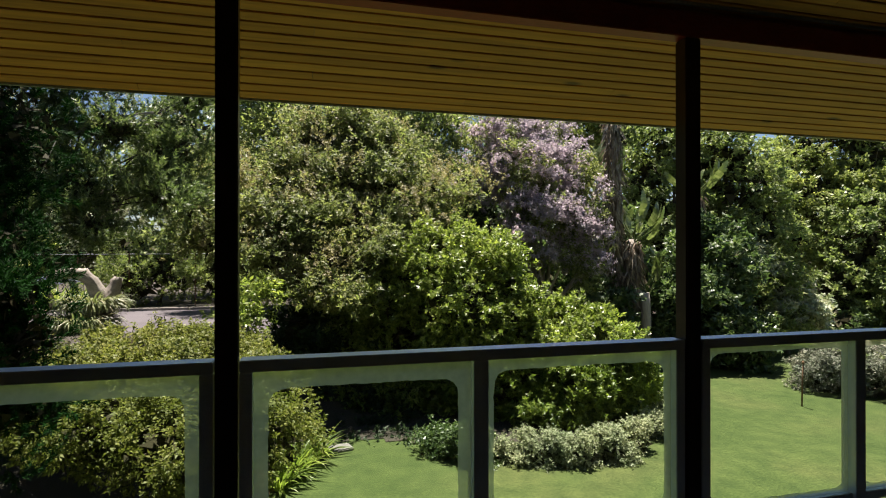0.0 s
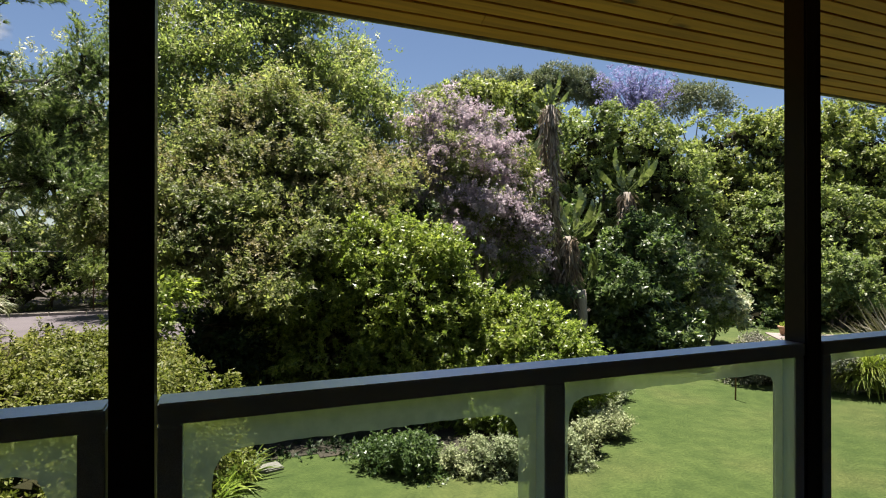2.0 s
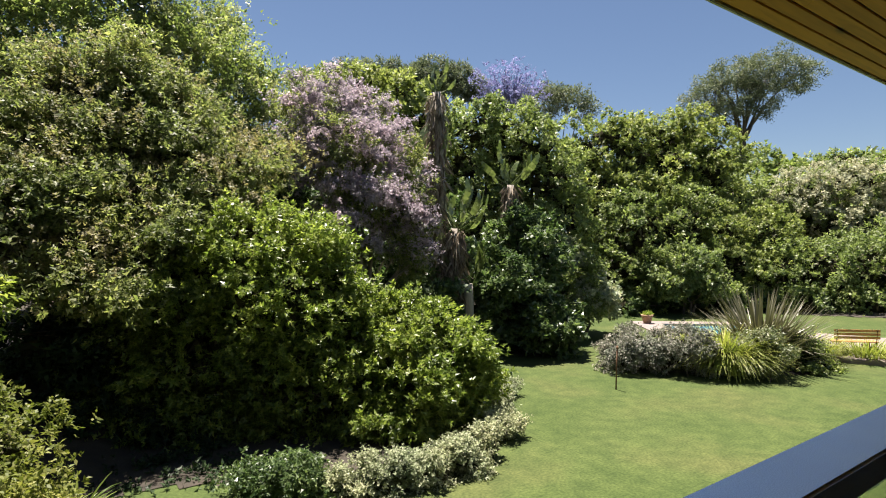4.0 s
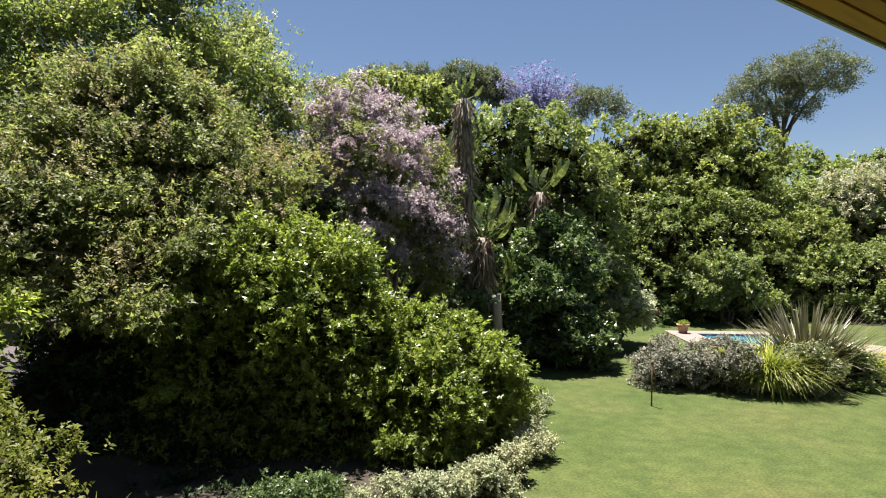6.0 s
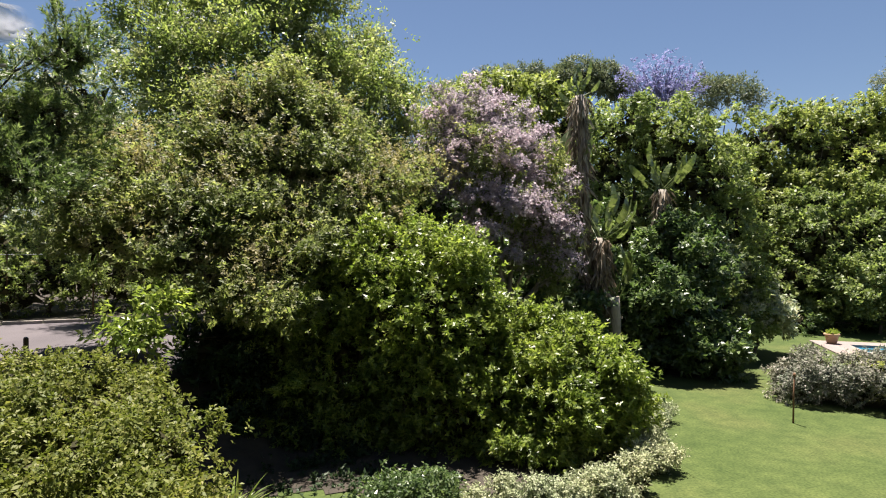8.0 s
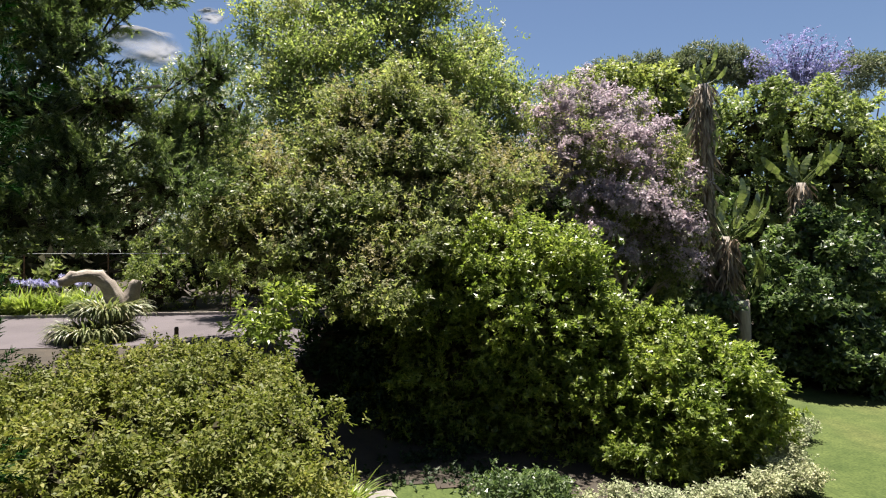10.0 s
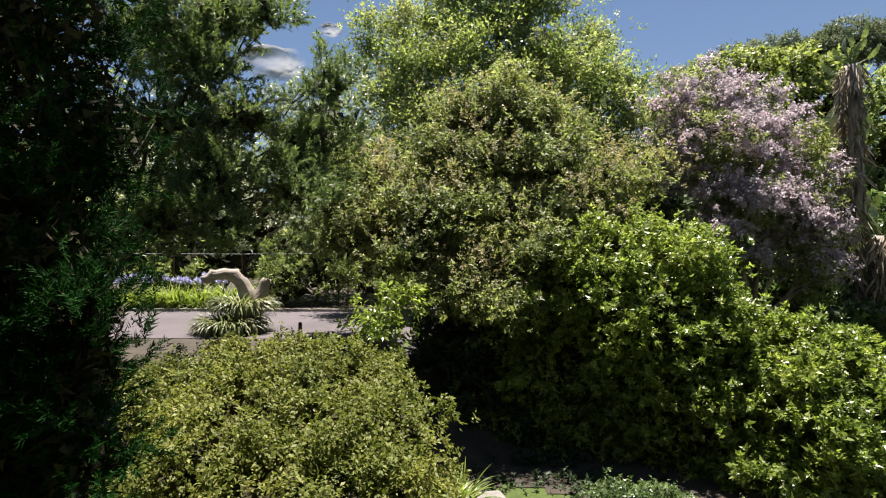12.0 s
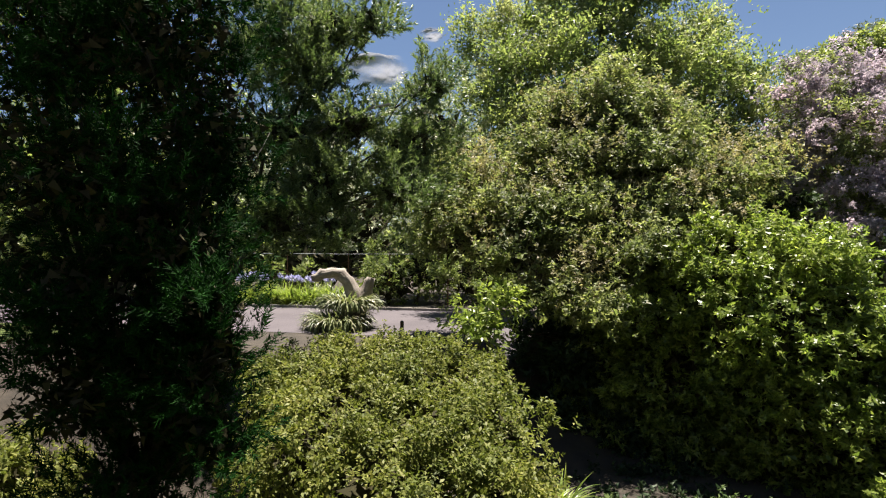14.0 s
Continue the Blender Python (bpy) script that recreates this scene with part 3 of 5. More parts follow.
def ribbon(name, centre, half, lift, mat, label, category, kind="structure"):
    """A strip of surface along a line, following the ground."""
    bm = bmesh.new()
    last = None
    for i, (p, h) in enumerate(zip(centre, half)):
        a, b = Vector(centre[max(0, i - 1)]), Vector(centre[min(len(centre) - 1, i + 1)])
        d = (b - a).normalized()
        side = Vector((-d.y, d.x))
        row = []
        for k in range(-5, 6):
            q = Vector(p) + side * h * k / 5
            row.append(bm.verts.new((q.x, q.y, ground_z(q.x, q.y) + lift)))
        if last:
            for k in range(10):
                bm.faces.new((last[k], last[k + 1], row[k + 1], row[k]))
        last = row
    return tagged(part(name, bm, mat), label, category, kind=kind)


drive = [(-26 + 1.0 * i, 16.2 - 0.0 * i) for i in range(31)]
ribbon("road", drive, [2.9] * 31, 0.02, M_ASPHALT, "worn pinkish-grey tarred driveway", "driveway")
for i in range(24):
    x = -22 + 1.0 * i
    bm = boxed((-0.485, -0.07, -0.10), (0.485, 0.07, 0.11), 0.015)
    tagged(part("kerb_block", bm, M_KERB), "weathered grey kerb block along the driveway", "kerb", "driveway kerb").location = (x, 19.15, ground_z(x, 19.15))

# pool
bm = bmesh.new()
for u0, u1, v0, v1 in ((-1.25, 5.4, -0.9, 0), (-1.25, 5.4, 3.0, 3.95), (-1.25, 0, 0, 3.0), (4.4, 5.4, 0, 3.0)):
    vs = [bm.verts.new(pool_point(u, v, LAWN + z)) for z in (-0.9, 0.05) for u, v in ((u0, v0), (u1, v0), (u1, v1), (u0, v1))]
    for f in ((0, 1, 2, 3), (7, 6, 5, 4), (0, 4, 5, 1), (1, 5, 6, 2), (2, 6, 7, 3), (3, 7, 4, 0)):
        bm.faces.new([vs[k] for k in f])
bmesh.ops.recalc_face_normals(bm, faces=bm.faces)
tagged(part("pavement", bm, M_PAVING), "pinkish paving round the swimming pool", "paving", kind="structure")
bm = bmesh.new()
bm.faces.new([bm.verts.new(pool_point(u, v, LAWN - 0.06)) for u, v in ((4.42, -0.02), (-0.02, -0.02), (-0.02, 3.02), (4.42, 3.02))])
tagged(part("water", bm, M_WATER), "clear blue swimming pool water", "pool", kind="structure")


def inside(poly, x, y):
    hit = False
    for (x0, y0), (x1, y1) in zip(poly, poly[1:] + poly[:1]):
        if (y0 > y) != (y1 > y) and x < (x1 - x0) * (y - y0) / (y1 - y0) + x0:
            hit = not hit
    return hit


def bed(name, poly, cell, mat, label, lift=0.015):
    """A bed of bare litter that follows the ground inside an outline."""
    xs, ys = [p[0] for p in poly], [p[1] for p in poly]
    verts, index, faces = [], {}, []

    def corner(i, j):
        if (i, j) not in index:
            x, y = i * cell, j * cell
            index[i, j] = len(verts)
            verts.append((x, y, ground_z(x, y) + lift))
        return index[i, j]

    for i in range(int(min(xs) / cell) - 1, int(max(xs) / cell) + 1):
        for j in range(int(min(ys) / cell) - 1, int(max(ys) / cell) + 1):
            if inside(poly, (i + 0.5) * cell, (j + 0.5) * cell):
                faces.append((corner(i, j), corner(i + 1, j), corner(i + 1, j + 1), corner(i, j + 1)))
    me = bpy.data.meshes.new(name)
    me.from_pydata(verts, [], faces)
    return tagged(part(name, me, mat), label, "soil", kind="structure")


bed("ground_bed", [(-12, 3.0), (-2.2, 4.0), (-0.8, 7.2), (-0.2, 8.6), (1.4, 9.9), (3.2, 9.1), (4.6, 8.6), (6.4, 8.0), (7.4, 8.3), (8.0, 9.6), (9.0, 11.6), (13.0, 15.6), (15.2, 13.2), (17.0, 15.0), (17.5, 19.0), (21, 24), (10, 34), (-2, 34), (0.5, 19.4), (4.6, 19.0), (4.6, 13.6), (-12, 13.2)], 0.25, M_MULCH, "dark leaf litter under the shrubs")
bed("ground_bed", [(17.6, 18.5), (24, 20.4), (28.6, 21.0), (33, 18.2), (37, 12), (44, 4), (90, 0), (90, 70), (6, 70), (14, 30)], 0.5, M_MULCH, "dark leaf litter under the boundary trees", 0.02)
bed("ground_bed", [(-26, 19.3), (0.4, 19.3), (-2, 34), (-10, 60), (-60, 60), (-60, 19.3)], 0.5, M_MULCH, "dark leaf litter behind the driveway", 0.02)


# ---- trees and shrubs ----
def plant(name, label, category, blobs, mat, leaves, per, spread, length, width, seed, base=None, r0=0.1, bark=None, stems=1, fork=0.45, extra=(), group="", part_name="crown", fill=0.66, twig=0.0, **more):
    """A tree or shrub: stems that fork into limbs, and a crown of many small leaves; extra: (name, material, leaves, per, spread, length, width, label, more)."""
    rng = random.Random(seed)
    if base is None:
        bx, by = sum(b[0] for b in blobs) / len(blobs), sum(b[1] for b in blobs) / len(blobs)
        base = (bx, by)
    base = (base[0], base[1], ground_z(base[0], base[1]))
    top = thing(name, label, category, (0, 0, 0), group)
    fork_tree(top, base, blobs, rng, r0, bark, fork, stems=stems)
    crown(part_name, blobs, leaves, per, spread, length, width, mat, top, seed, **more)
    # Added dark core that shades the crown from within.
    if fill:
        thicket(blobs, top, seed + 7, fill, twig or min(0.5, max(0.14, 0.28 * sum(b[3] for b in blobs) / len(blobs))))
    for k, (n2, m2, l2, p2, s2, le2, w2, lab2, kw) in enumerate(extra):
        crown(n2, blobs, l2, p2, s2, le2, w2, m2, top, seed + 50 + k, label=lab2, **kw)
    shift = Vector(base)
    top.location = shift
    for ch in top.children:
        ch.data.transform(Matrix.Translation(-shift))
    return top


plant("hedge_shrub", "wide mound of yellow-green glossy shrub beside the driveway", "shrub",
      [(-3.45, 8.64, -0.55, 0.84, 0.52), (-2.35, 8.86, -0.43, 0.89, 0.52), (-1.10, 8.30, -0.56, 0.77, 0.51), (-2.43, 7.52, -0.84, 0.97, 0.64), (-1.19, 7.16, -0.96, 0.89, 0.60), (-0.28, 6.94, -0.89, 0.56, 0.56), (-2.63, 6.46, -0.96, 0.85, 0.63), (-1.48, 6.08, -1.26, 0.97, 0.58), (-0.32, 6.12, -1.30, 0.69, 0.50), (-3.62, 7.79, -0.94, 0.68, 0.68)],
      L_HEDGE, 200000, 9, 0.045, 0.060, 0.027, 11, tri=False, r0=0.09, stems=5, fork=0.3, lump=0.12, lump_size=0.6, inner=0.2)
plant("round_bush", "large rounded glossy bush with bright green top", "bush",
      [(4.07, 12.32, 1.38, 1.33, 0.79), (5.0, 11.85, 1.23, 0.92, 0.76), (5.38, 11.42, 0.5, 0.78, 0.86), (3.14, 12.18, 0.82, 0.94, 0.77), (2.21, 12.25, 0.32, 0.87, 0.65), (4.26, 11.7, 0.12, 1.57, 1.21), (5.49, 11.11, -0.51, 0.98, 1.04), (4.66, 11.77, -1.48, 1.46, 1.22), (5.58, 10.81, -1.7, 1.07, 0.96), (4.9, 11.76, -2.57, 1.4, 0.91), (5.76, 10.69, -2.45, 0.95, 0.61), (2.86, 12.7, -1.03, 1.43, 1.17), (1.94, 13.17, -1.11, 1.07, 1.07), (2.92, 13.0, -2.62, 1.73, 1.2), (1.35, 13.51, -2.54, 1.37, 1.23), (3.57, 12.35, -3.19, 1.65, 0.76), (1.86, 13.07, -3.41, 1.46, 0.8)],
      L_BUSH, 340000, 12, 0.05, 0.088, 0.038, 12, r0=0.12, stems=5, fork=0.3, lump=0.10, lump_size=0.6, inner=0.22, loose=0.15)
plant("round_bush", "smaller rounded bright green bush beside the lawn", "bush",
      [(7.25, 10.39, -0.52, 0.77, 0.6), (6.54, 10.54, -0.92, 0.94, 0.94), (7.55, 9.76, -1.13, 0.83, 0.73), (7.9, 9.44, -1.5, 0.5, 0.52), (6.83, 9.81, -1.85, 1.14, 0.83), (7.65, 9.46, -2.06, 0.62, 0.52), (6.32, 10.05, -2.29, 1.06, 0.53), (7.21, 9.59, -2.35, 0.81, 0.36)],
      L_BUSH, 170000, 12, 0.05, 0.088, 0.038, 13, r0=0.09, stems=4, fork=0.3, lump=0.10, lump_size=0.6, inner=0.22, loose=0.12)
plant("olive_tree", "broad olive-green tree with russet new growth", "tree",
      [(1.78, 15.28, 5.38, 0.96, 0.7), (0.69, 14.96, 4.82, 0.76, 0.6), (2.8, 14.81, 4.67, 0.76, 0.6), (0.11, 14.4, 3.75, 0.8, 0.65), (1.4, 14.21, 3.59, 0.86, 0.72), (2.8, 13.91, 3.42, 0.78, 0.6), (-1.78, 14.53, 3.46, 0.84, 0.65), (-2.52, 13.98, 2.34, 0.58, 0.58), (-1.08, 13.48, 2.32, 0.74, 0.57), (3.94, 13.83, 3.14, 0.85, 0.6), (5.27, 14.34, 3.5, 0.5, 0.67), (0.13, 13.2, 2.37, 0.8, 0.6), (1.58, 12.99, 2.3, 0.79, 0.59), (3.23, 13.18, 2.25, 0.81, 0.51), (-1.82, 13.13, 1.7, 0.59, 0.42), (-0.48, 12.54, 1.45, 0.69, 0.48), (0.9, 12.24, 1.32, 0.74, 0.47), (2.02, 12.26, 1.32, 0.62, 0.5), (0.28, 11.98, 0.61, 0.66, 0.31), (1.36, 11.81, 0.49, 0.6, 0.34)],
      L_OLIVE, 300000, 12, 0.085, 0.085, 0.038, 14, fill=0.75, base=(0.24, 14.88), r0=0.16, stems=3, fork=0.35, lump=0.2, lump_size=0.8, inner=0.2, loose=0.26,
      extra=(("young_growth", L_RUSSET, 80000, 12, 0.07, 0.06, 0.03, "russet young leaf tips", dict(lump=0.26, lump_size=1.0, low=-0.3, loose=0.3)),))
plant("tall_tree", "tall loose green tree with pale lime young tips", "tree",
      [(-1.07, 20.62, 9.43, 0.93, 0.99), (-0.91, 19.82, 7.34, 1.19, 0.95), (0.54, 21.23, 10.14, 0.81, 1.03), (0.77, 19.68, 7.74, 1.19, 0.95), (2.33, 21.55, 11.63, 1.42, 1.4), (2.03, 20.55, 8.87, 1.35, 1.0), (3.54, 20.52, 9.94, 0.79, 1.17), (3.45, 19.91, 8.17, 0.97, 0.81), (5.45, 20.25, 8.75, 0.54, 0.8), (5.24, 19.19, 7.39, 0.79, 0.6), (5.27, 18.75, 6.1, 0.92, 0.62), (4.26, 19.53, 7.07, 1.16, 1.12), (4.4, 17.9, 4.84, 0.95, 0.66), (6.22, 18.85, 6.43, 0.54, 0.7), (6.2, 18.27, 4.93, 0.72, 0.9), (-2.66, 20.61, 9.18, 0.49, 0.85), (-1.93, 19.6, 6.77, 1.02, 0.94), (-0.2, 19.15, 5.72, 1.35, 0.92), (1.48, 22.22, 13.6, 1.35, 1.08), (3.71, 21.97, 12.88, 0.85, 0.89)],
      L_TALL, 150000, 12, 0.16, 0.115, 0.052, 15, base=(1.8, 20.7), r0=0.2, fork=0.4, lump=0.4, lump_size=0.7, inner=0.08, loose=0.3, fill=0, rosette=False,
      extra=(("young_growth", L_LIME, 80000, 16, 0.12, 0.10, 0.04, "pale lime young shoots", dict(lump=0.3, low=0.1, lump_size=0.8, inner=0.0, loose=0.2)),))
plant("blossom_tree", "weeping tree covered in faded mauve blossom", "tree",
      [(7.3, 16.7, 5.91, 1.04, 0.73), (8.32, 16.23, 5.38, 1.02, 0.71), (6.56, 16.15, 4.08, 0.8, 1.34), (7.78, 15.46, 3.83, 1.16, 1.1), (9.18, 15.56, 4.35, 0.85, 0.78), (9.48, 14.94, 3.3, 0.75, 0.91), (8.33, 14.62, 2.49, 1.1, 0.89), (9.53, 14.24, 2.18, 0.45, 0.78), (8.9, 13.98, 1.28, 0.68, 0.76), (7.51, 14.88, 1.73, 0.9, 0.81), (9.19, 13.76, 0.7, 0.26, 0.46)],
      L_OLIVE, 75000, 12, 0.10, 0.09, 0.035, 16, r0=0.15, fork=0.35, lump=0.3, lump_size=0.8, inner=0.3, hang=0.3, fill=0, bark=M_PALEBARK,
      extra=(("blossom", L_PINK, 150000, 16, 0.08, 0.055, 0.042, "faded mauve blossom", dict(lump=0.34, hang=0.3, inner=0.02, low=-0.55, lump_size=0.85, loose=0.12)),))
plant("needle_tree", "feathery needled tree, its own shade put into near-black needles", "tree",
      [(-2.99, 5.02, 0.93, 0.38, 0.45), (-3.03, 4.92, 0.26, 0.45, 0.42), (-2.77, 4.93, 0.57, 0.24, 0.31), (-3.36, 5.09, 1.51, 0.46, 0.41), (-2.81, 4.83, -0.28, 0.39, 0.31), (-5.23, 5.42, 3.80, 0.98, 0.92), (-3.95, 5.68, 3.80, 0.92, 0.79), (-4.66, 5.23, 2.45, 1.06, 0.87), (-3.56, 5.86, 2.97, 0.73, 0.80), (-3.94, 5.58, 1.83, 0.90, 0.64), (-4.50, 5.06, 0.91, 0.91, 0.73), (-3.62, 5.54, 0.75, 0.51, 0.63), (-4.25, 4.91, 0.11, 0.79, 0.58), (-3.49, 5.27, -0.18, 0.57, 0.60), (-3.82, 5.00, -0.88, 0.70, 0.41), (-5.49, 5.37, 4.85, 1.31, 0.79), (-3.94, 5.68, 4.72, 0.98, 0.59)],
      L_NEEDLE, 400000, 44, 0.02, 0.075, 0.010, 17, reach=0.30, fill=0.9, twig=0.12, bark=M_DARKBARK, base=(-4.0, 5.4), r0=0.12, fork=0.35, lump=0.22, lump_size=0.7, inner=0.4, out=0.5)
plant("needle_tree", "feathery needled tree with long drooping boughs", "tree",
      [(-5.54, 10.99, 5.95, 1.09, 0.8), (-4.35, 11.21, 6.3, 0.97, 0.6), (-3.47, 11.24, 6.42, 0.53, 0.38), (-4.48, 10.91, 5.25, 0.82, 0.64), (-3.58, 10.55, 4.06, 0.93, 0.57), (-2.7, 11.59, 3.7, 0.85, 0.92), (-2.23, 11.96, 5.08, 0.5, 0.59), (-2.68, 10.69, 2.73, 0.66, 0.51), (-4.1, 10.09, 2.75, 0.75, 0.65), (-4.89, 10.24, 3.91, 0.88, 0.8), (-3.7, 9.96, 1.96, 0.54, 0.39), (-4.8, 9.63, 2.04, 0.62, 0.49)],
      L_BOUGH, 300000, 40, 0.02, 0.085, 0.016, 18, reach=0.34, fill=0.5, twig=0.15, bark=M_DARKBARK, base=(-7.8, 11.2), r0=0.11, fork=0.5, lump=0.26, lump_size=0.7, inner=0.35, out=0.5)

plant("hedge_shrub", "sunlit yellow-green shrub beyond the needled tree", "shrub",
      [(-6.64, 6.26, -1.56, 0.69, 0.46), (-7.39, 6.11, -1.41, 0.69, 0.54), (-6.41, 5.90, -1.98, 0.87, 0.44)], L_HEDGE, 25000, 14, 0.05, 0.08, 0.034, 61, r0=0.06, stems=3, fork=0.3, lump=0.12, lump_size=0.6, inner=0.2)

# bleached dead twigs in the boughs
twigs = thing("dead_branch", "bleached dead branch hanging among the needled boughs", "branch", (-2.81, 10.70, 4.47))
to = Vector((-2.81, 10.70, 4.47))
rng_twig = random.Random(3)
tips = [Vector(p) - to for p in ((-4.16, 10.23, 3.86), (-3.93, 10.37, 4.10), (-3.73, 10.31, 3.64), (-3.44, 10.47, 3.82), (-3.33, 10.50, 4.22), (-3.96, 10.16, 3.56))]
part("limb", limb(bmesh.new(), (0, 0, 0), tips[1], 0.028, 0.010, rng_twig, 0.06), M_PALEBARK, twigs)
for tip in tips:
    for _ in range(3):
        a = tips[1] * rng_twig.uniform(0.35, 0.95)
        part("twig", limb(bmesh.new(), a, tip + Vector((rng_twig.uniform(-0.15, 0.15), rng_twig.uniform(-0.15, 0.15), rng_twig.uniform(-0.2, 0.1))), 0.009, 0.003, rng_twig, 0.12, 5, 5), M_PALEBARK, twigs)

# behind the driveway
plant("driveway_shrub", "rounded garden shrub behind the driveway", "shrub",
      [(-5.96, 21.09, 0.29, 1.33, 0.89), (-4.55, 21.89, 0.60, 1.70, 1.13), (-2.77, 22.25, 0.48, 1.59, 1.02), (-6.30, 23.06, 1.38, 1.21, 0.97)], L_TALL, 40000, 14, 0.1, 0.1, 0.04, 21, r0=0.06, stems=3, fork=0.3)
plant("driveway_tree", "pale feathery tree behind the driveway", "tree",
      [(-5.08, 23.71, 6.45, 2.2, 2.4), (-8.40, 24.67, 3.20, 1.57, 1.83), (-10.88, 25.19, 5.44, 2.45, 2.99), (-14.34, 25.51, 4.73, 3.10, 3.10), (-4.48, 26.48, 5.44, 2.99, 3.26), (-8.75, 25.63, 1.63, 2.45, 1.09), (-11.94, 24.98, 1.90, 2.18, 1.09)], L_SILVER, 70000, 16, 0.16, 0.13, 0.04, 22, r0=0.16, fork=0.3, lump=0.25)
plant("driveway_tree", "dark green tree beyond the driveway", "tree",
      [(-17.13, 22.90, 5.29, 4.71, 4.71), (-22.61, 22.82, 4.08, 4.90, 4.35), (-21.25, 24.10, 11.22, 5.64, 3.95), (-29.54, 22.43, 5.58, 5.08, 5.64), (-0.52, 28.31, 5.58, 4.23, 4.23), (3.86, 31.23, 7.38, 4.53, 4.53)], L_TALL, 50000, 14, 0.2, 0.2, 0.08, 23, r0=0.2, fork=0.3)

# beyond the lawn
plant("shade_shrub", "dense dark green shrub thicket at the lawn's edge", "shrub",
      [(14.36, 15.32, -0.84, 1.45, 1.86), (15.19, 14.16, -1.68, 1.05, 1.01), (13.49, 15.89, -1.97, 1.24, 1.03), (15.57, 15.72, 0.67, 1.52, 1.73), (15.39, 13.55, -1.82, 0.55, 0.71), (12.81, 16.35, -0.94, 1.24, 1.65), (11.78, 17.04, -1.76, 1.45, 1.24)], L_DEEP, 110000, 12, 0.1, 0.15, 0.06, 24, r0=0.1, stems=4, fork=0.3, lump=0.18)
plant("silver_shrub", "pale silvery-green shrub in front of the thicket", "shrub",
      [(18.44, 16.78, 0.33, 1.21, 1.21), (19.75, 16.5, -1.06, 1.36, 0.99), (16.9, 16.6, -0.32, 0.93, 1.39)], L_SILVER, 35000, 12, 0.1, 0.15, 0.06, 25, r0=0.07, stems=3, fork=0.3)
plant("garden_bush", "rounded soft green bush at the end of the thicket", "bush",
      [(18.91, 16.6, 0.86, 1.05, 0.95), (18.94, 16.12, -0.25, 0.93, 0.89), (17.95, 16.22, -0.73, 1.03, 0.92), (19.14, 15.78, -1.02, 0.6, 0.58), (18.09, 15.91, -1.43, 0.96, 0.46), (18.95, 15.65, -1.53, 0.55, 0.37)], L_TALL, 45000, 12, 0.09, 0.12, 0.05, 62, r0=0.08, stems=4, fork=0.3, lump=0.2, loose=0.15)
plant("garden_bush", "pale sunlit green bush behind the pool", "bush",
      [(29.33, 18.61, -0.42, 1.47, 1.11), (30.67, 17.85, 0.04, 1.38, 1.17), (31.22, 16.96, -0.99, 1.15, 0.85)], L_FAR, 40000, 12, 0.11, 0.14, 0.06, 63, r0=0.08, stems=4, fork=0.3, lump=0.2, loose=0.15)
plant("garden_tree", "full green tree behind the giant strelitzias", "tree",
      [(17.22, 20.05, 6.55, 2.10, 1.44), (18.74, 19.03, 5.65, 1.70, 1.75), (19.24, 18.09, 4.36, 1.67, 1.80), (19.29, 17.45, 2.54, 1.26, 1.51), (16.34, 20.62, 4.42, 1.57, 2.62), (17.10, 19.51, 2.05, 2.05, 2.05)], L_FAR, 80000, 14, 0.12, 0.15, 0.06, 26, r0=0.2, fork=0.35, lump=0.2)
plant("garden_tree", "bright spring-green tree above the blossom tree", "tree",
      [(13.57, 29.69, 10.23, 1.61, 0.97), (15.18, 28.62, 9.91, 1.93, 1.29), (17.06, 27.37, 9.59, 1.77, 1.29), (15.98, 28.08, 7.33, 2.58, 1.93), (13.30, 29.87, 7.98, 1.93, 1.93), (18.40, 26.47, 8.30, 1.29, 1.61)], L_YELLOW, 50000, 14, 0.16, 0.18, 0.08, 27, r0=0.2, fork=0.35, lump=0.25)
plant("garden_tree", "yellow-green lumpy evergreen tree", "tree",
      [(30.83, 25.39, 7.55, 1.72, 2.0), (31.95, 24.65, 8.65, 1.38, 1.15), (33.22, 23.80, 7.46, 1.84, 2.30), (30.49, 24.41, 4.50, 2.24, 2.24), (28.77, 24.35, 1.89, 1.81, 1.81), (32.35, 23.17, 4.13, 2.24, 2.24)], L_YELLOW, 60000, 16, 0.16, 0.18, 0.08, 28, r0=0.25, fork=0.3, lump=0.28, lump_size=1.6)
plant("garden_tree", "yellow-green lumpy evergreen tree", "tree",
      [(36.62, 23.94, 8.75, 1.93, 1.81), (38.30, 22.83, 9.35, 1.81, 1.41), (39.97, 21.71, 7.6, 2.22, 1.81), (36.37, 22.90, 6.63, 2.36, 2.36), (38.66, 21.38, 5.84, 2.36, 1.96), (35.06, 23.77, 5.45, 1.96, 1.96)], L_YELLOW, 60000, 16, 0.16, 0.18, 0.08, 29, r0=0.25, fork=0.3, lump=0.28, lump_size=1.6)
plant("garden_tree", "dark green tree in the boundary belt", "tree",
      [(30.34, 20.90, 1.87, 2.40, 2.40), (31.76, 19.95, -0.19, 2.40, 1.71), (28.77, 21.34, -0.50, 2.02, 2.02), (33.56, 19.95, 2.58, 2.12, 2.12), (30.62, 20.71, -1.56, 2.74, 1.20)], L_FAR, 60000, 14, 0.14, 0.18, 0.075, 30, r0=0.2, fork=0.3, lump=0.2)
plant("garden_tree", "rounded mid-green tree in the boundary belt", "tree",
      [(45.03, 23.14, 5.0, 2.88, 1.99), (48.49, 22.03, 4.68, 2.27, 1.59), (42.21, 23.81, 3.35, 2.17, 1.73), (50.19, 20.9, 4.0, 2.72, 1.81)], L_FAR, 45000, 14, 0.18, 0.2, 0.08, 31, r0=0.25, fork=0.3, lump=0.2)
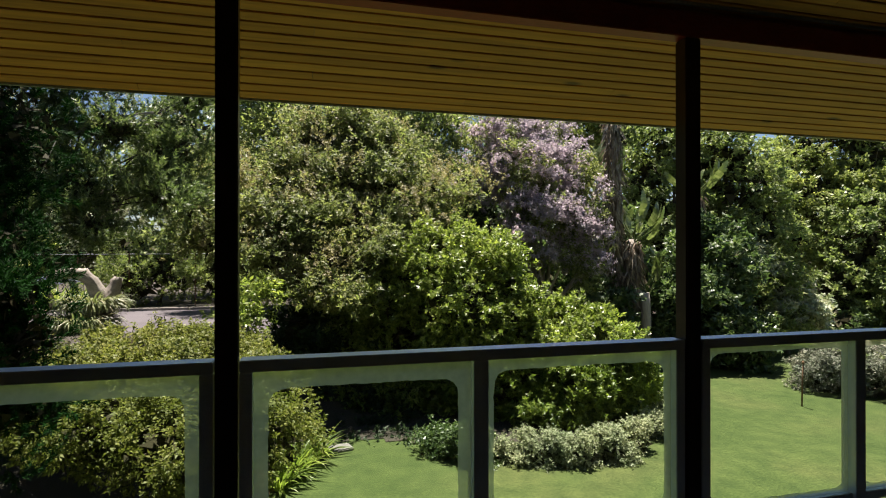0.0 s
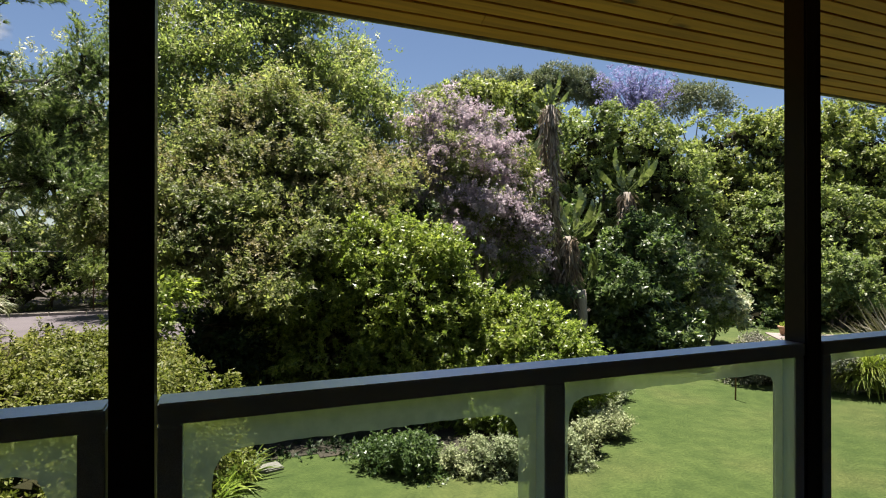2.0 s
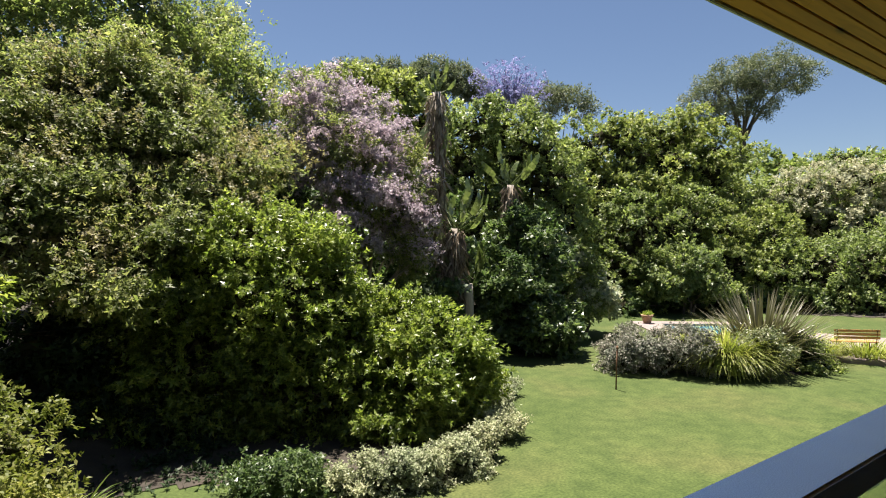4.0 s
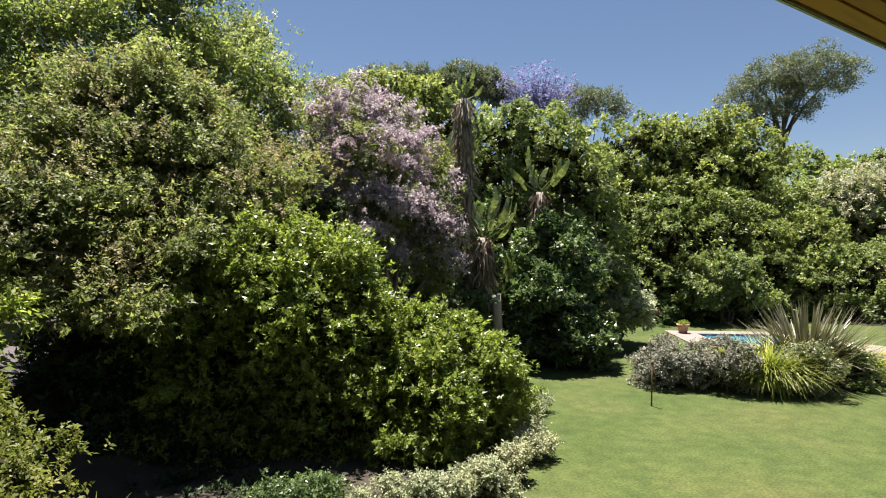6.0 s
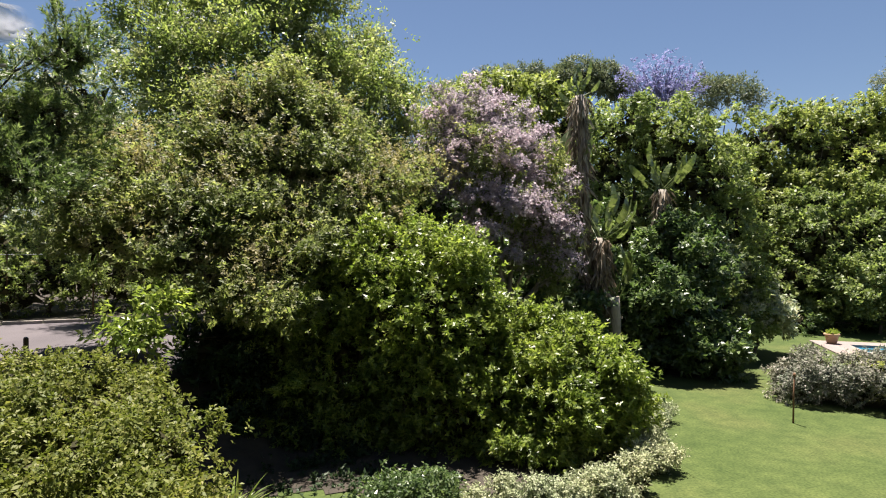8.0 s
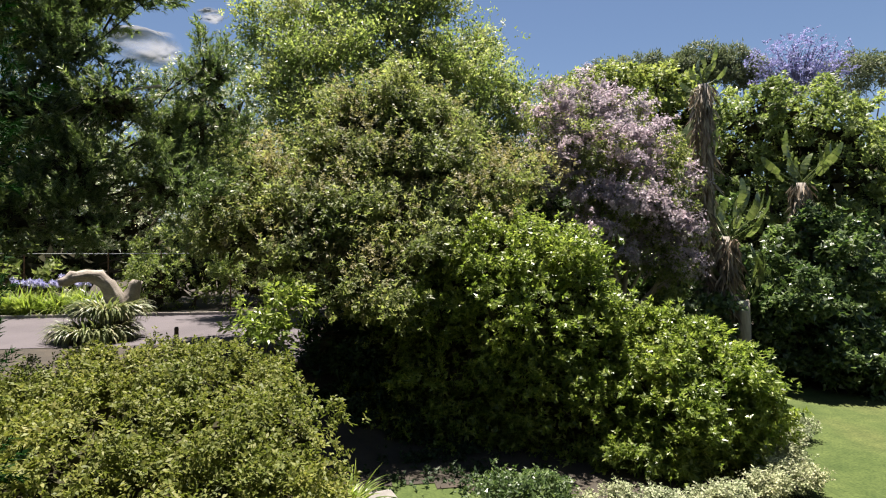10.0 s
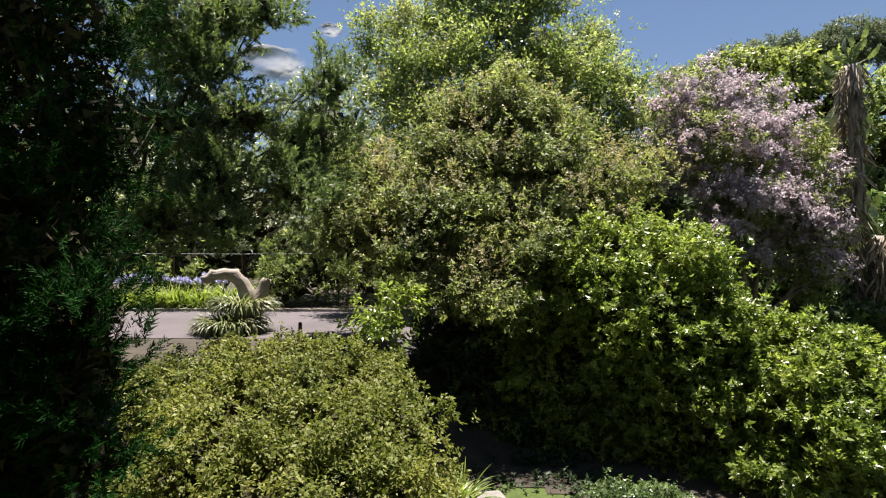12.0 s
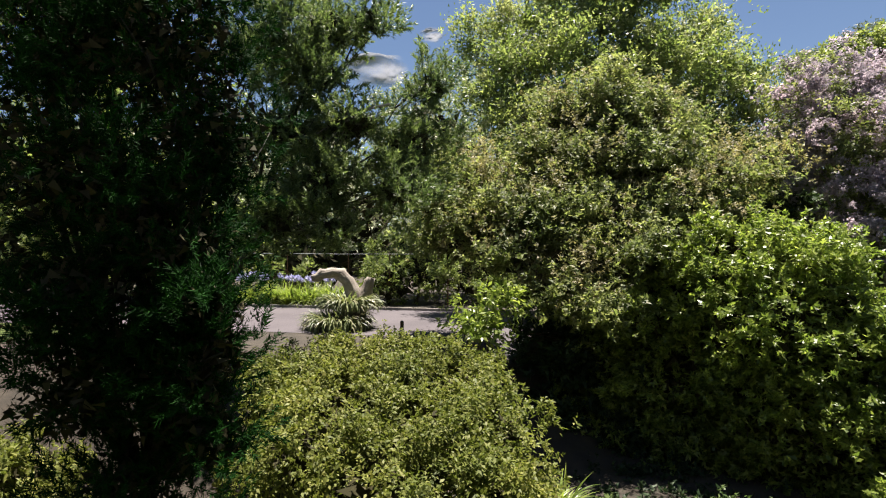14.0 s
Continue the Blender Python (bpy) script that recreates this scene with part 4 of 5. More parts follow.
plant("garden_bush", "soft light-green bush in the boundary belt", "bush",
      [(36.02, 19.52, 2.07, 2.36, 1.89), (38.73, 17.71, 1.89, 2.18, 1.89), (34.48, 19.94, 0.45, 1.61, 1.61), (36.71, 18.45, 0.09, 2.86, 1.79)], L_YELLOW, 60000, 16, 0.14, 0.15, 0.06, 32, r0=0.1, stems=4, fork=0.3, lump=0.14)
plant("cream_tree", "rounded tree smothered in cream blossom", "tree",
      [(50.19, 19.70, 4.84, 2.88, 2.22), (53.14, 17.73, 5.73, 3.32, 2.22), (56.46, 15.52, 4.62, 3.55, 2.66), (51.44, 18.25, 3.27, 3.51, 1.75), (54.36, 16.31, 2.39, 3.94, 2.19)], L_FAR, 30000, 14, 0.18, 0.2, 0.08, 33, r0=0.25, fork=0.3,
      extra=(("blossom", L_CREAM, 120000, 26, 0.2, 0.13, 0.10, "cream blossom heads", dict(lump=0.2, inner=0.03, low=-0.7)),))
plant("garden_bush", "green bush bank behind the pool", "bush",
      [(37.46, 16.15, -0.53, 2.05, 2.05), (39.74, 14.63, -0.53, 2.40, 2.23), (42.30, 12.92, -0.53, 2.74, 2.74), (44.59, 11.40, 0.16, 3.08, 3.08), (35.46, 17.48, -1.90, 2.05, 1.20), (37.75, 14.75, -2.30, 1.99, 1.00), (40.80, 12.72, -2.46, 2.66, 1.33)], L_FAR, 70000, 14, 0.14, 0.16, 0.07, 34, r0=0.1, stems=5, fork=0.3, lump=0.16)
plant("garden_bush", "low dark green bush at the far end of the lawn", "bush",
      [(31.30, 19.65, -1.85, 1.69, 0.88), (33.75, 18.62, -2.07, 2.05, 0.89), (35.46, 17.48, -2.07, 1.71, 0.82), (26.66, 19.74, -2.22, 1.25, 0.62)], L_DEEP, 40000, 14, 0.12, 0.16, 0.07, 35, r0=0.08, stems=4, fork=0.3)
plant("far_tree", "distant rounded tree on the skyline", "tree",
      [(88.99, 31.11, 12.82, 3.78, 1.51), (93.39, 28.18, 12.06, 5.29, 2.27), (82.70, 35.30, 12.06, 3.02, 1.13), (99.67, 23.99, 12.06, 6.80, 3.02), (73.37, 37.91, 12.37, 4.35, 1.45)], L_FAR, 30000, 14, 0.3, 0.35, 0.15, 36, r0=0.35, fork=0.3)
plant("umbrella_pine", "tall flat-topped pine with bare forked trunk", "pine tree",
      [(60.92, 34.21, 18.05, 1.75, 1.37), (62.22, 33.34, 19.61, 1.56, 1.25), (63.78, 32.30, 18.67, 2.19, 1.56), (65.60, 31.09, 20.86, 2.50, 1.50), (67.94, 29.54, 21.80, 2.37, 1.25), (69.76, 28.32, 20.55, 1.87, 1.37), (66.90, 30.22, 18.99, 2.81, 1.12), (63.78, 32.30, 16.18, 2.19, 0.94), (65.86, 30.91, 17.11, 1.87, 0.75), (61.18, 34.03, 15.86, 1.25, 1.00)],
      L_PINE, 60000, 18, 0.22, 0.24, 0.06, 37, fill=0, rosette=False, base=(64.39, 31.87), r0=0.42, fork=0.72, lump=0.4, lump_size=1.2, inner=0.05, loose=0.3)
plant("ridge_pine", "dark pine belt on the ridge", "pine tree",
      [(32.53, 74.77, 23.75, 2.42, 2.01), (35.22, 72.99, 24.56, 2.01, 2.01), (37.9, 71.2, 24.72, 2.26, 2.18), (40.58, 69.41, 24.88, 2.01, 2.18), (30.52, 76.11, 22.54, 2.01, 1.45)], L_PINE, 30000, 16, 0.3, 0.4, 0.09, 38, rosette=False, r0=0.3, fork=0.3, lump=0.35, lump_size=1.2)
plant("ridge_pine", "dark pine belt on the ridge", "pine tree",
      [(43.6, 67.4, 24.72, 2.26, 2.26), (46.28, 65.61, 24.88, 2.1, 2.42), (48.96, 63.82, 24.15, 2.1, 2.26), (50.64, 62.7, 22.94, 1.29, 1.93)], L_PINE, 30000, 16, 0.3, 0.4, 0.09, 39, rosette=False, r0=0.3, fork=0.3, lump=0.35, lump_size=1.2)
plant("ridge_tree", "greyish thin-leaved tree on the ridge", "tree",
      [(54.32, 53.03, 20.49, 2.61, 1.64), (57.42, 50.97, 20.49, 2.24, 1.64), (59.28, 49.72, 19.75, 1.34, 1.34)], L_PINE, 14000, 14, 0.35, 0.35, 0.09, 40, fill=0, rosette=False, r0=0.25, fork=0.5, lump=0.3, bark=M_PALEBARK)
jacaranda = plant("jacaranda", "bare-limbed jacaranda hazed with violet blossom", "tree",
      [(45.54, 54.08, 21.94, 1.83, 1.83), (47.89, 52.51, 21.94, 2.47, 2.12), (50.24, 50.95, 20.88, 1.97, 1.97), (47.89, 52.51, 19.47, 2.82, 1.55)], L_JACARANDA, 9000, 6, 0.25, 0.2, 0.10, 41, fill=0, bark=M_VIOLETBARK, r0=0.3, fork=0.5, lump=0.3, inner=0.3)
rng_limb = random.Random(77)
foot = Vector(jacaranda.location)
fork_at = Vector((47.9, 52.5, 17.6)) - foot
for k in range(70):
    a = math.tau * k / 70
    spread = rng_limb.uniform(0.5, 4.6)
    tip = fork_at + Vector((0.83 * math.cos(a) * spread, -0.55 * math.cos(a) * spread + 0.5 * math.sin(a), rng_limb.uniform(0.75, 1.0) * math.sqrt(max(1.0, 34 - spread * spread))))
    part("bough", limb(bmesh.new(), fork_at.lerp(tip, rng_limb.uniform(0.0, 0.35)), tip, 0.075, 0.028, rng_limb, 0.08, 5, 5), M_VIOLETBARK, jacaranda)

# border along the bushes
plant("border_planting", "low border of white-edged groundcover along the lawn", "groundcover",
      [(4.05, 7.93, -2.55, 0.28, 0.22), (4.45, 7.8, -2.47, 0.34, 0.26), (4.89, 7.54, -2.44, 0.37, 0.28), (5.5, 7.44, -2.45, 0.37, 0.27), (6.16, 7.44, -2.44, 0.36, 0.28), (6.97, 7.79, -2.45, 0.35, 0.28), (7.89, 8.44, -2.44, 0.33, 0.31), (8.89, 9.42, -2.47, 0.29, 0.32), (10.01, 10.76, -2.49, 0.27, 0.3)],
      L_WHITE, 150000, 9, 0.04, 0.040, 0.022, 51, fill=0.8, r0=0.03, stems=6, fork=0.2, lump=0.16, lump_size=0.5)
plant("low_shrub", "low green shrub at the foot of the bush", "shrub",
      [(2.87, 8.52, -2.55, 0.31, 0.2), (3.3, 8.31, -2.53, 0.34, 0.22), (3.75, 8.14, -2.55, 0.31, 0.2)], L_DEEP, 30000, 10, 0.05, 0.06, 0.03, 52, r0=0.04, stems=4, fork=0.3)

plant("understorey_shrub", "dark evergreen thicket under the blossom tree", "shrub",
      [(7.82, 19.09, 1.74, 1.81, 1.61), (9.59, 17.30, -0.03, 1.77, 1.57), (11.67, 16.51, 0.94, 1.21, 2.42), (7.13, 20.75, 3.65, 1.48, 1.69), (10.37, 15.58, -0.69, 1.49, 1.30), (8.19, 17.03, -0.69, 1.68, 1.12)], L_DEEP, 70000, 12, 0.12, 0.16, 0.07, 53, r0=0.1, stems=4, fork=0.3)
# Leaf colour of the next three shrubs carries the shade of the hollow.
plant("understorey_shrub", "thicket under the olive-green tree, leaves darkened to stand for shade", "shrub",
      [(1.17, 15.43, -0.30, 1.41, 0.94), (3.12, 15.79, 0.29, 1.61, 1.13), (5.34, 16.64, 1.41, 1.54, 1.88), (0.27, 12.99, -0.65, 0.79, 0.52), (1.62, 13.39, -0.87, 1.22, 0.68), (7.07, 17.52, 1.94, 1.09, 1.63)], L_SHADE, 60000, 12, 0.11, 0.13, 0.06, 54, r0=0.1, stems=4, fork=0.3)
plant("understorey_shrub", "shrub between the round bush and the hedge, darkened to stand for shade", "shrub",
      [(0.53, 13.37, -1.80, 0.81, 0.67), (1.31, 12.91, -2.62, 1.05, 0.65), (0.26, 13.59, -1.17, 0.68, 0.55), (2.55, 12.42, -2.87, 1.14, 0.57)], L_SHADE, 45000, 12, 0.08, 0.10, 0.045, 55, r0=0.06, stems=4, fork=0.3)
plant("understorey_shrub", "low shrub added under the round bush, blackened to stand for shade", "shrub",
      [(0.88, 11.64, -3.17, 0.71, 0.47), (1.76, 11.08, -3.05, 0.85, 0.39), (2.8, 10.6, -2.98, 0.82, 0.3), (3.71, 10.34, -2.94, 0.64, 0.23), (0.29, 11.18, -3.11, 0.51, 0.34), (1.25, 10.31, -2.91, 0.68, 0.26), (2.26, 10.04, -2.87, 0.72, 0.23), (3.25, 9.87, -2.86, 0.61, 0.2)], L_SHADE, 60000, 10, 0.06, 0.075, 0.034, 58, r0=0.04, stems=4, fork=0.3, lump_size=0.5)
plant("boundary_hedge", "tall clipped green hedge bank behind the driveway", "hedge",
      [(-13.49, 22.62, 1.87, 2.27, 1.76), (-10.04, 23.32, 0.87, 2.27, 1.26), (-17.69, 21.77, 1.37, 3.02, 2.27), (-22.38, 20.83, 1.37, 3.53, 2.52), (-26.82, 19.93, 1.37, 3.53, 2.52), (-2.14, 24.92, 1.37, 2.27, 1.76), (0.33, 25.42, 1.62, 2.27, 2.27), (2.80, 25.92, 1.87, 2.27, 2.52)], L_TALL, 60000, 12, 0.14, 0.17, 0.07, 56, r0=0.1, stems=6, fork=0.3)

# a belt of trees closes the garden all round
belt = [plant("belt_tree", "full green tree in the belt round the garden", "tree",
              [(x0, 60.0, 2.0 + 1.6, 3.4, 3.6), (x0 - 2.4, 60.6, 5.8, 2.6, 2.6), (x0 + 2.2, 59.6, 6.4, 2.8, 2.8), (x0 + 0.3, 60, 9.0, 2.6, 2.4), (x0 - 1.6, 59, 1.2, 2.8, 2.2), (x0 + 2.0, 60.8, 1.4, 2.8, 2.4)],
              mat, 12000, 14, 0.25, 0.40, 0.18, 60 + k, base=(x0, 60.0), r0=0.25, fork=0.3, lump=0.22, lump_size=1.6, group="belt trees", fill=0)
        for k, (x0, mat) in enumerate(((4.0, L_FAR), (12.0, L_TALL)))]
rng_belt = random.Random(9)
for i in range(22):
    x = -62 + 5.6 * i
    if 0 < x < 16:
        continue
    y = 46 + rng_belt.uniform(-3, 6) - 0.006 * (x + 5) ** 2
    copy_thing(belt[i % 2], pose(x, y, ground_z(x, y), 0, 0, rng_belt.uniform(0, 360)))
for x, y in ((-34, 24), (-31, 16), (-33, 8), (-30, 0), (-36, -8), (-28, 30), (60, 0), (50, -8), (72, 10), (74, 20), (72, 28)):
    copy_thing(belt[(int(x) + int(y)) % 2], pose(x, y, ground_z(x, y), 0, 0, rng_belt.uniform(0, 360)))


# ---- giant strelitzias ----
def blade_leaf(bm, length, width, rng, torn=9):
    """A paddle leaf on a stalk, along +Z, torn into side strips that droop each its own way."""
    tube(bm, [(0, 0, 0), (0.02, 0, length * 0.25), (0.0, 0, length * 0.5)], [0.03, 0.022, 0.016], 5)
    for side in (-1, 1):
        for k in range(torn):
            a, b = k / torn, (k + 1) / torn - 0.006
            droop = rng.uniform(0.05, 0.45)
            pts = []
            for u in (a, b):
                w = width * 0.5 * math.sin(math.pi * min(1, 0.12 + 0.86 * u)) ** 0.6
                z = length * (0.5 + 0.5 * u)
                curl = -0.25 * length * u * u
                pts.append((Vector((0, curl, z)), Vector((side * w, curl - droop * w + 0.3 * w, z + 0.06 * w))))
            bm.faces.new([bm.verts.new(p) for p in (pts[0][0], pts[0][1], pts[1][1], pts[1][0])])
    return bm


def strelitzia(base, top, leaf_len, leaf_count, seed, skirt=True, label="tall giant strelitzia with torn paddle leaves and dead skirt"):
    rng = random.Random(seed)
    base, top = Vector(base), Vector(top)
    plant_ob = thing("giant_strelitzia", label, "plant", base)
    bm = bmesh.new()
    limb(bm, (0, 0, -0.1), top - base, 0.20, 0.15, rng, 0.02, 7, 9)
    part("stem", bm, M_PALEBARK, plant_ob, "ringed grey stem", True)
    kinds = [mesh_of(blade_leaf(bmesh.new(), leaf_len * s, leaf_len * 0.2, rng), "leaf") for s in (1.0, 0.85, 1.1)]
    for k in range(leaf_count):
        ob = part("leaf", kinds[k % 3], L_PADDLE, plant_ob)
        spread = rng.uniform(10, 62)
        fan = 25 if k % 2 else 205
        ob.matrix_local = Matrix.Translation(top - base + Vector((0, 0, rng.uniform(-0.4, 0.2)))) @ pose(0, 0, 0, 0, 0, fan + rng.uniform(-55, 55)) @ pose(0, 0, 0, -spread, 0, 0) @ pose(0, 0, 0, 0, 0, rng.uniform(-60, 60))
    if skirt:
        r2 = np.random.default_rng(seed)
        n = 1700
        h = r2.uniform(0.15, 1.0, n)
        ang = r2.uniform(0, math.tau, n)
        rad = 0.15 + 0.13 * r2.uniform(size=n)
        at = np.array(top - base)[None, :] * h[:, None] + np.stack([np.cos(ang) * rad, np.sin(ang) * rad, 0 * ang], 1)
        way = np.stack([np.cos(ang) * 0.22, np.sin(ang) * 0.22, -1 + 0 * ang], 1) + r2.normal(0, 0.30, (n, 3))
        part("dead_skirt", leaf_mesh("dead_skirt", at, way, 0.42, 0.06, r2, 0.2, False), L_DEAD, plant_ob, "grey-brown skirt of dead hanging leaves")
    return plant_ob


def stand(px):
    return (px[0], px[1], ground_z(px[0], px[1]))


for k, (tp, ln, ct, sk) in enumerate((((10.94, 15.09, 6.45), 0.85, 9, True), ((11.47, 14.73, 1.91), 1.6, 14, True), ((15.13, 16.02, 3.70), 1.5, 11, True), ((10.87, 16.09, 3.67), 2.2, 8, False), ((11.70, 14.33, 0.08), 1.6, 8, False), ((10.03, 15.57, 1.54), 1.7, 6, False))):
    strelitzia(stand(tp), tp, ln, ct, 70 + k, sk)


# ---- strap-leaved plants ----
def strap_blade(bm, base, heading, length, width, lean, arch, twist=0.0, steps=6):
    """One folded strap leaf that rises from base and arches over."""
    d = Vector((math.cos(heading), math.sin(heading), 0))
    side = Vector((-d.y, d.x, 0))
    last = None
    p = Vector(base)
    ang = lean
    for i in range(steps + 1):
        k = i / steps
        w = width * (0.55 + 0.45 * math.sin(math.pi * min(1, k * 1.1))) * (1 - k ** 4) + 0.002
        fold = (d * -math.sin(ang) + Vector((0, 0, math.cos(ang)))) * w * 0.25
        row = [bm.verts.new(p - side * w / 2 + fold), bm.verts.new(p), bm.verts.new(p + side * w / 2 + fold)]
        if last:
            bm.faces.new((last[0], last[1], row[1], row[0]))
            bm.faces.new((last[1], last[2], row[2], row[1]))
        last = row
        p = p + (d * math.sin(ang) + Vector((0, 0, math.cos(ang)))) * length / steps
        ang += arch / steps
    return bm


def strap_clump(name, label, at, count, length, width, lean, arch, mat, seed, radius=0.25, single=False, part_label="", z=None):
    rng = random.Random(seed)
    base = Vector((at[0], at[1], ground_z(at[0], at[1]) if z is None else z))
    top = thing(name, label, "plant", base)
    if single:
        kinds = [mesh_of(strap_blade(bmesh.new(), (0, 0, 0), 0, length * s, width, 0.0, 0.0 + a), "leaf_blade") for s, a in ((1.0, 0.35), (0.85, 0.8), (1.1, 0.2), (0.9, 1.3))]
        for k in range(count):
            ob = part("leaf_blade", kinds[k % 4], mat, top)
            a = rng.uniform(0, math.tau)
            r = radius * rng.random()
            ob.matrix_local = Matrix.Translation((math.cos(a) * r, math.sin(a) * r, -0.02)) @ pose(0, 0, 0, 0, 0, math.degrees(a)) @ pose(0, 0, 0, 0, math.degrees(rng.uniform(0.05, lean)), rng.uniform(-20, 20))
    else:
        bm = bmesh.new()
        for k in range(count):
            a = rng.uniform(0, math.tau)
            r = radius * math.sqrt(rng.random())
            strap_blade(bm, (math.cos(a) * r, math.sin(a) * r, -0.02), a + rng.uniform(-0.6, 0.6), length * rng.uniform(0.6, 1.15), width, rng.uniform(0.05, lean), arch * rng.uniform(0.5, 1.3))
        part("leaf_tuft", bm, mat, top, part_label)
    return top


strap_clump("phormium", "large bronze-green phormium with stiff sword leaves", (19.87, 8.81), 380, 2.5, 0.085, 1.05, 0.6, L_BLADE, 81, 0.5, True)
strap_clump("phormium", "smaller bronze-green phormium with arching sword leaves", (19.90, 8.29), 90, 1.5, 0.12, 1.1, 1.0, L_BLADE, 82, 0.4, True)
strap_clump("ornamental_grass", "fountain of lime-green strap leaves in the island bed", (17.68, 8.90), 3200, 1.75, 0.034, 0.62, 1.9, L_LIMEBLADE, 83, 0.6)
strap_clump("ornamental_grass", "lime-green grass clump behind the lavender shrub", (19.98, 11.62), 350, 1.1, 0.026, 0.7, 1.2, L_LIMEBLADE, 84, 0.5)
strap_clump("ornamental_grass", "lime-green grass clump beside the paving", (22.23, 8.41), 600, 1.2, 0.028, 0.8, 1.4, L_LIMEBLADE, 85, 0.8)
strap_clump("ornamental_grass", "lime-green grass tuft beyond the paving", (23.62, 6.96), 400, 1.1, 0.028, 0.8, 1.4, L_LIMEBLADE, 86, 0.7)
for k, (gx, gy) in enumerate(((0.25, 8.55), (0.05, 8.1), (0.55, 8.95), (-0.15, 7.6))):
    strap_clump("fern_clump", "bright green arching fern clump beside the lawn", (gx, gy), 60, 0.75, 0.05, 0.9, 1.3, L_BUSH, 90 + k, 0.12)

# ---- island bed ----
plant("lavender_shrub", "greyish mauve flowering shrub in the island bed", "shrub",
      [(15.62, 10.77, -1.97, 0.72, 0.61), (15.13, 10.81, -2.17, 0.44, 0.47), (15.91, 10.37, -2.05, 0.54, 0.64)], L_LAVENDER, 30000, 12, 0.07, 0.07, 0.03, 101, r0=0.03, stems=4, fork=0.3, part_name="foliage")
plant("lavender_shrub", "greyish mauve flowering shrub in the island bed", "shrub",
      [(16.27, 9.48, -1.92, 0.65, 0.65), (15.97, 9.76, -2.15, 0.39, 0.46), (16.62, 9.16, -2.11, 0.39, 0.48)], L_LAVENDER, 26000, 12, 0.07, 0.07, 0.03, 102, r0=0.03, stems=4, fork=0.3, part_name="foliage")
plant("bed_shrub", "low silvery shrub at the front of the island bed", "shrub",
      [(17.92, 7.85, -1.95, 0.53, 0.47), (18.03, 7.55, -2.13, 0.4, 0.34), (17.69, 8.09, -2.2, 0.35, 0.31)], L_CASCADE, 22000, 12, 0.06, 0.07, 0.03, 103, r0=0.03, stems=4, fork=0.3, part_name="foliage")
plant("bed_shrub", "green rose shrub at the end of the island bed", "shrub",
      [(20.28, 7.65, -2.31, 0.60, 0.63), (20.41, 7.32, -2.48, 0.42, 0.42), (20.36, 8.07, -2.04, 0.47, 0.47)], L_TALL, 20000, 12, 0.07, 0.08, 0.04, 104, r0=0.03, stems=4, fork=0.3, part_name="foliage")
bed("ground_bed", [(15.63, 11.70), (15.81, 10.31), (16.57, 9.14), (17.96, 7.90), (19.77, 7.01), (21.39, 7.30), (23.34, 9.39), (21.24, 11.81), (18.17, 12.83)], 0.1, M_MULCH, "dark soil of the island bed")

# ---- garden odds and ends ----
px, py = (13.07, 9.46)
pole = thing("sprinkler_pole", "thin rusty iron pole standing in the lawn", "pole", (px, py, LAWN))
part("shaft", tube(bmesh.new(), [(0, 0, -0.1), (0.02, 0, 0.6), (0.05, 0, 1.12)], [0.022, 0.02, 0.02], 7), M_RUST, pole, "", True)
part("head", tube(bmesh.new(), [(0.05, 0, 1.12), (0.05, 0, 1.15), (0.05, 0, 1.2)], [0.035, 0.04, 0.015], 7), M_RUST, pole, "", True)
px, py = (19.42, 16.00)
pole = thing("garden_stake", "thin iron stake at the lawn's edge", "pole", (px, py, LAWN))
part("shaft", tube(bmesh.new(), [(0, 0, -0.1), (0.0, 0, 0.6), (0.02, 0, 1.3)], [0.02, 0.02, 0.015], 7), M_RUST, pole, "", True)


def lathe(bm, prof, sides=20):
    rings = [[bm.verts.new((math.cos(k * math.tau / sides) * r, math.sin(k * math.tau / sides) * r, z)) for k in range(sides)] for r, z in prof]
    for a, b in zip(rings, rings[1:]):
        for k in range(sides):
            bm.faces.new((a[k], a[(k + 1) % sides], b[(k + 1) % sides], b[k]))
    bm.faces.new(rings[0][::-1])
    return bm


px, py = (25.00, 16.68)
pot = thing("flower_pot", "square-shouldered terracotta pot beside the pool", "pot", (px, py, LAWN + 0.05))
part("bowl", lathe(bmesh.new(), [(0.16, 0), (0.20, 0.06), (0.26, 0.34), (0.30, 0.36), (0.30, 0.43), (0.25, 0.43), (0.24, 0.36)]), M_TERRACOTTA, pot, "", True)
part("soil", lathe(bmesh.new(), [(0.24, 0.35), (0.24, 0.37), (0.02, 0.39)]), M_SOIL, pot)
r2 = np.random.default_rng(7)
at = r2.normal(0, 0.11, (160, 3)) * np.array([1, 1, 0.5]) + np.array([0, 0, 0.45])
tagged(part("foliage", leaf_mesh("foliage", at, r2.normal(0, 1, (160, 3)) + np.array([0, 0, 1.5]), 0.16, 0.05, r2), L_BUSH, pot), kind="stuff")

slab = part("stepping_slab", boxed((-0.26, -0.18, -0.05), (0.26, 0.18, 0.03), 0.02), M_STONE)
slab.location, slab.rotation_euler = (1.0, 9.3, LAWN + 0.03), (0, 0, 0.25)
tagged(slab, "grey stone slab lying at the edge of the lawn", "stone slab")
bed("ground_bed", [(-0.75, 7.1), (-0.25, 7.5), (0.35, 8.6), (0.8, 9.0), (0.2, 9.2), (-0.5, 8.4)], 0.1, M_SOIL, "bare reddish soil strip at the lawn's edge", 0.024)
bm = bmesh.new()
box(bm, (-1.6, -2.2, -0.2), (4.5, 2.2, 0.16), 0.02)
terrace = part("terrace", bm, M_PAVING)
terrace.location, terrace.rotation_euler = (24.4, 6.6, LAWN), (0, 0, 0.35)
tagged(terrace, "raised pinkish paved terrace beside the island bed", "terrace", kind="structure")


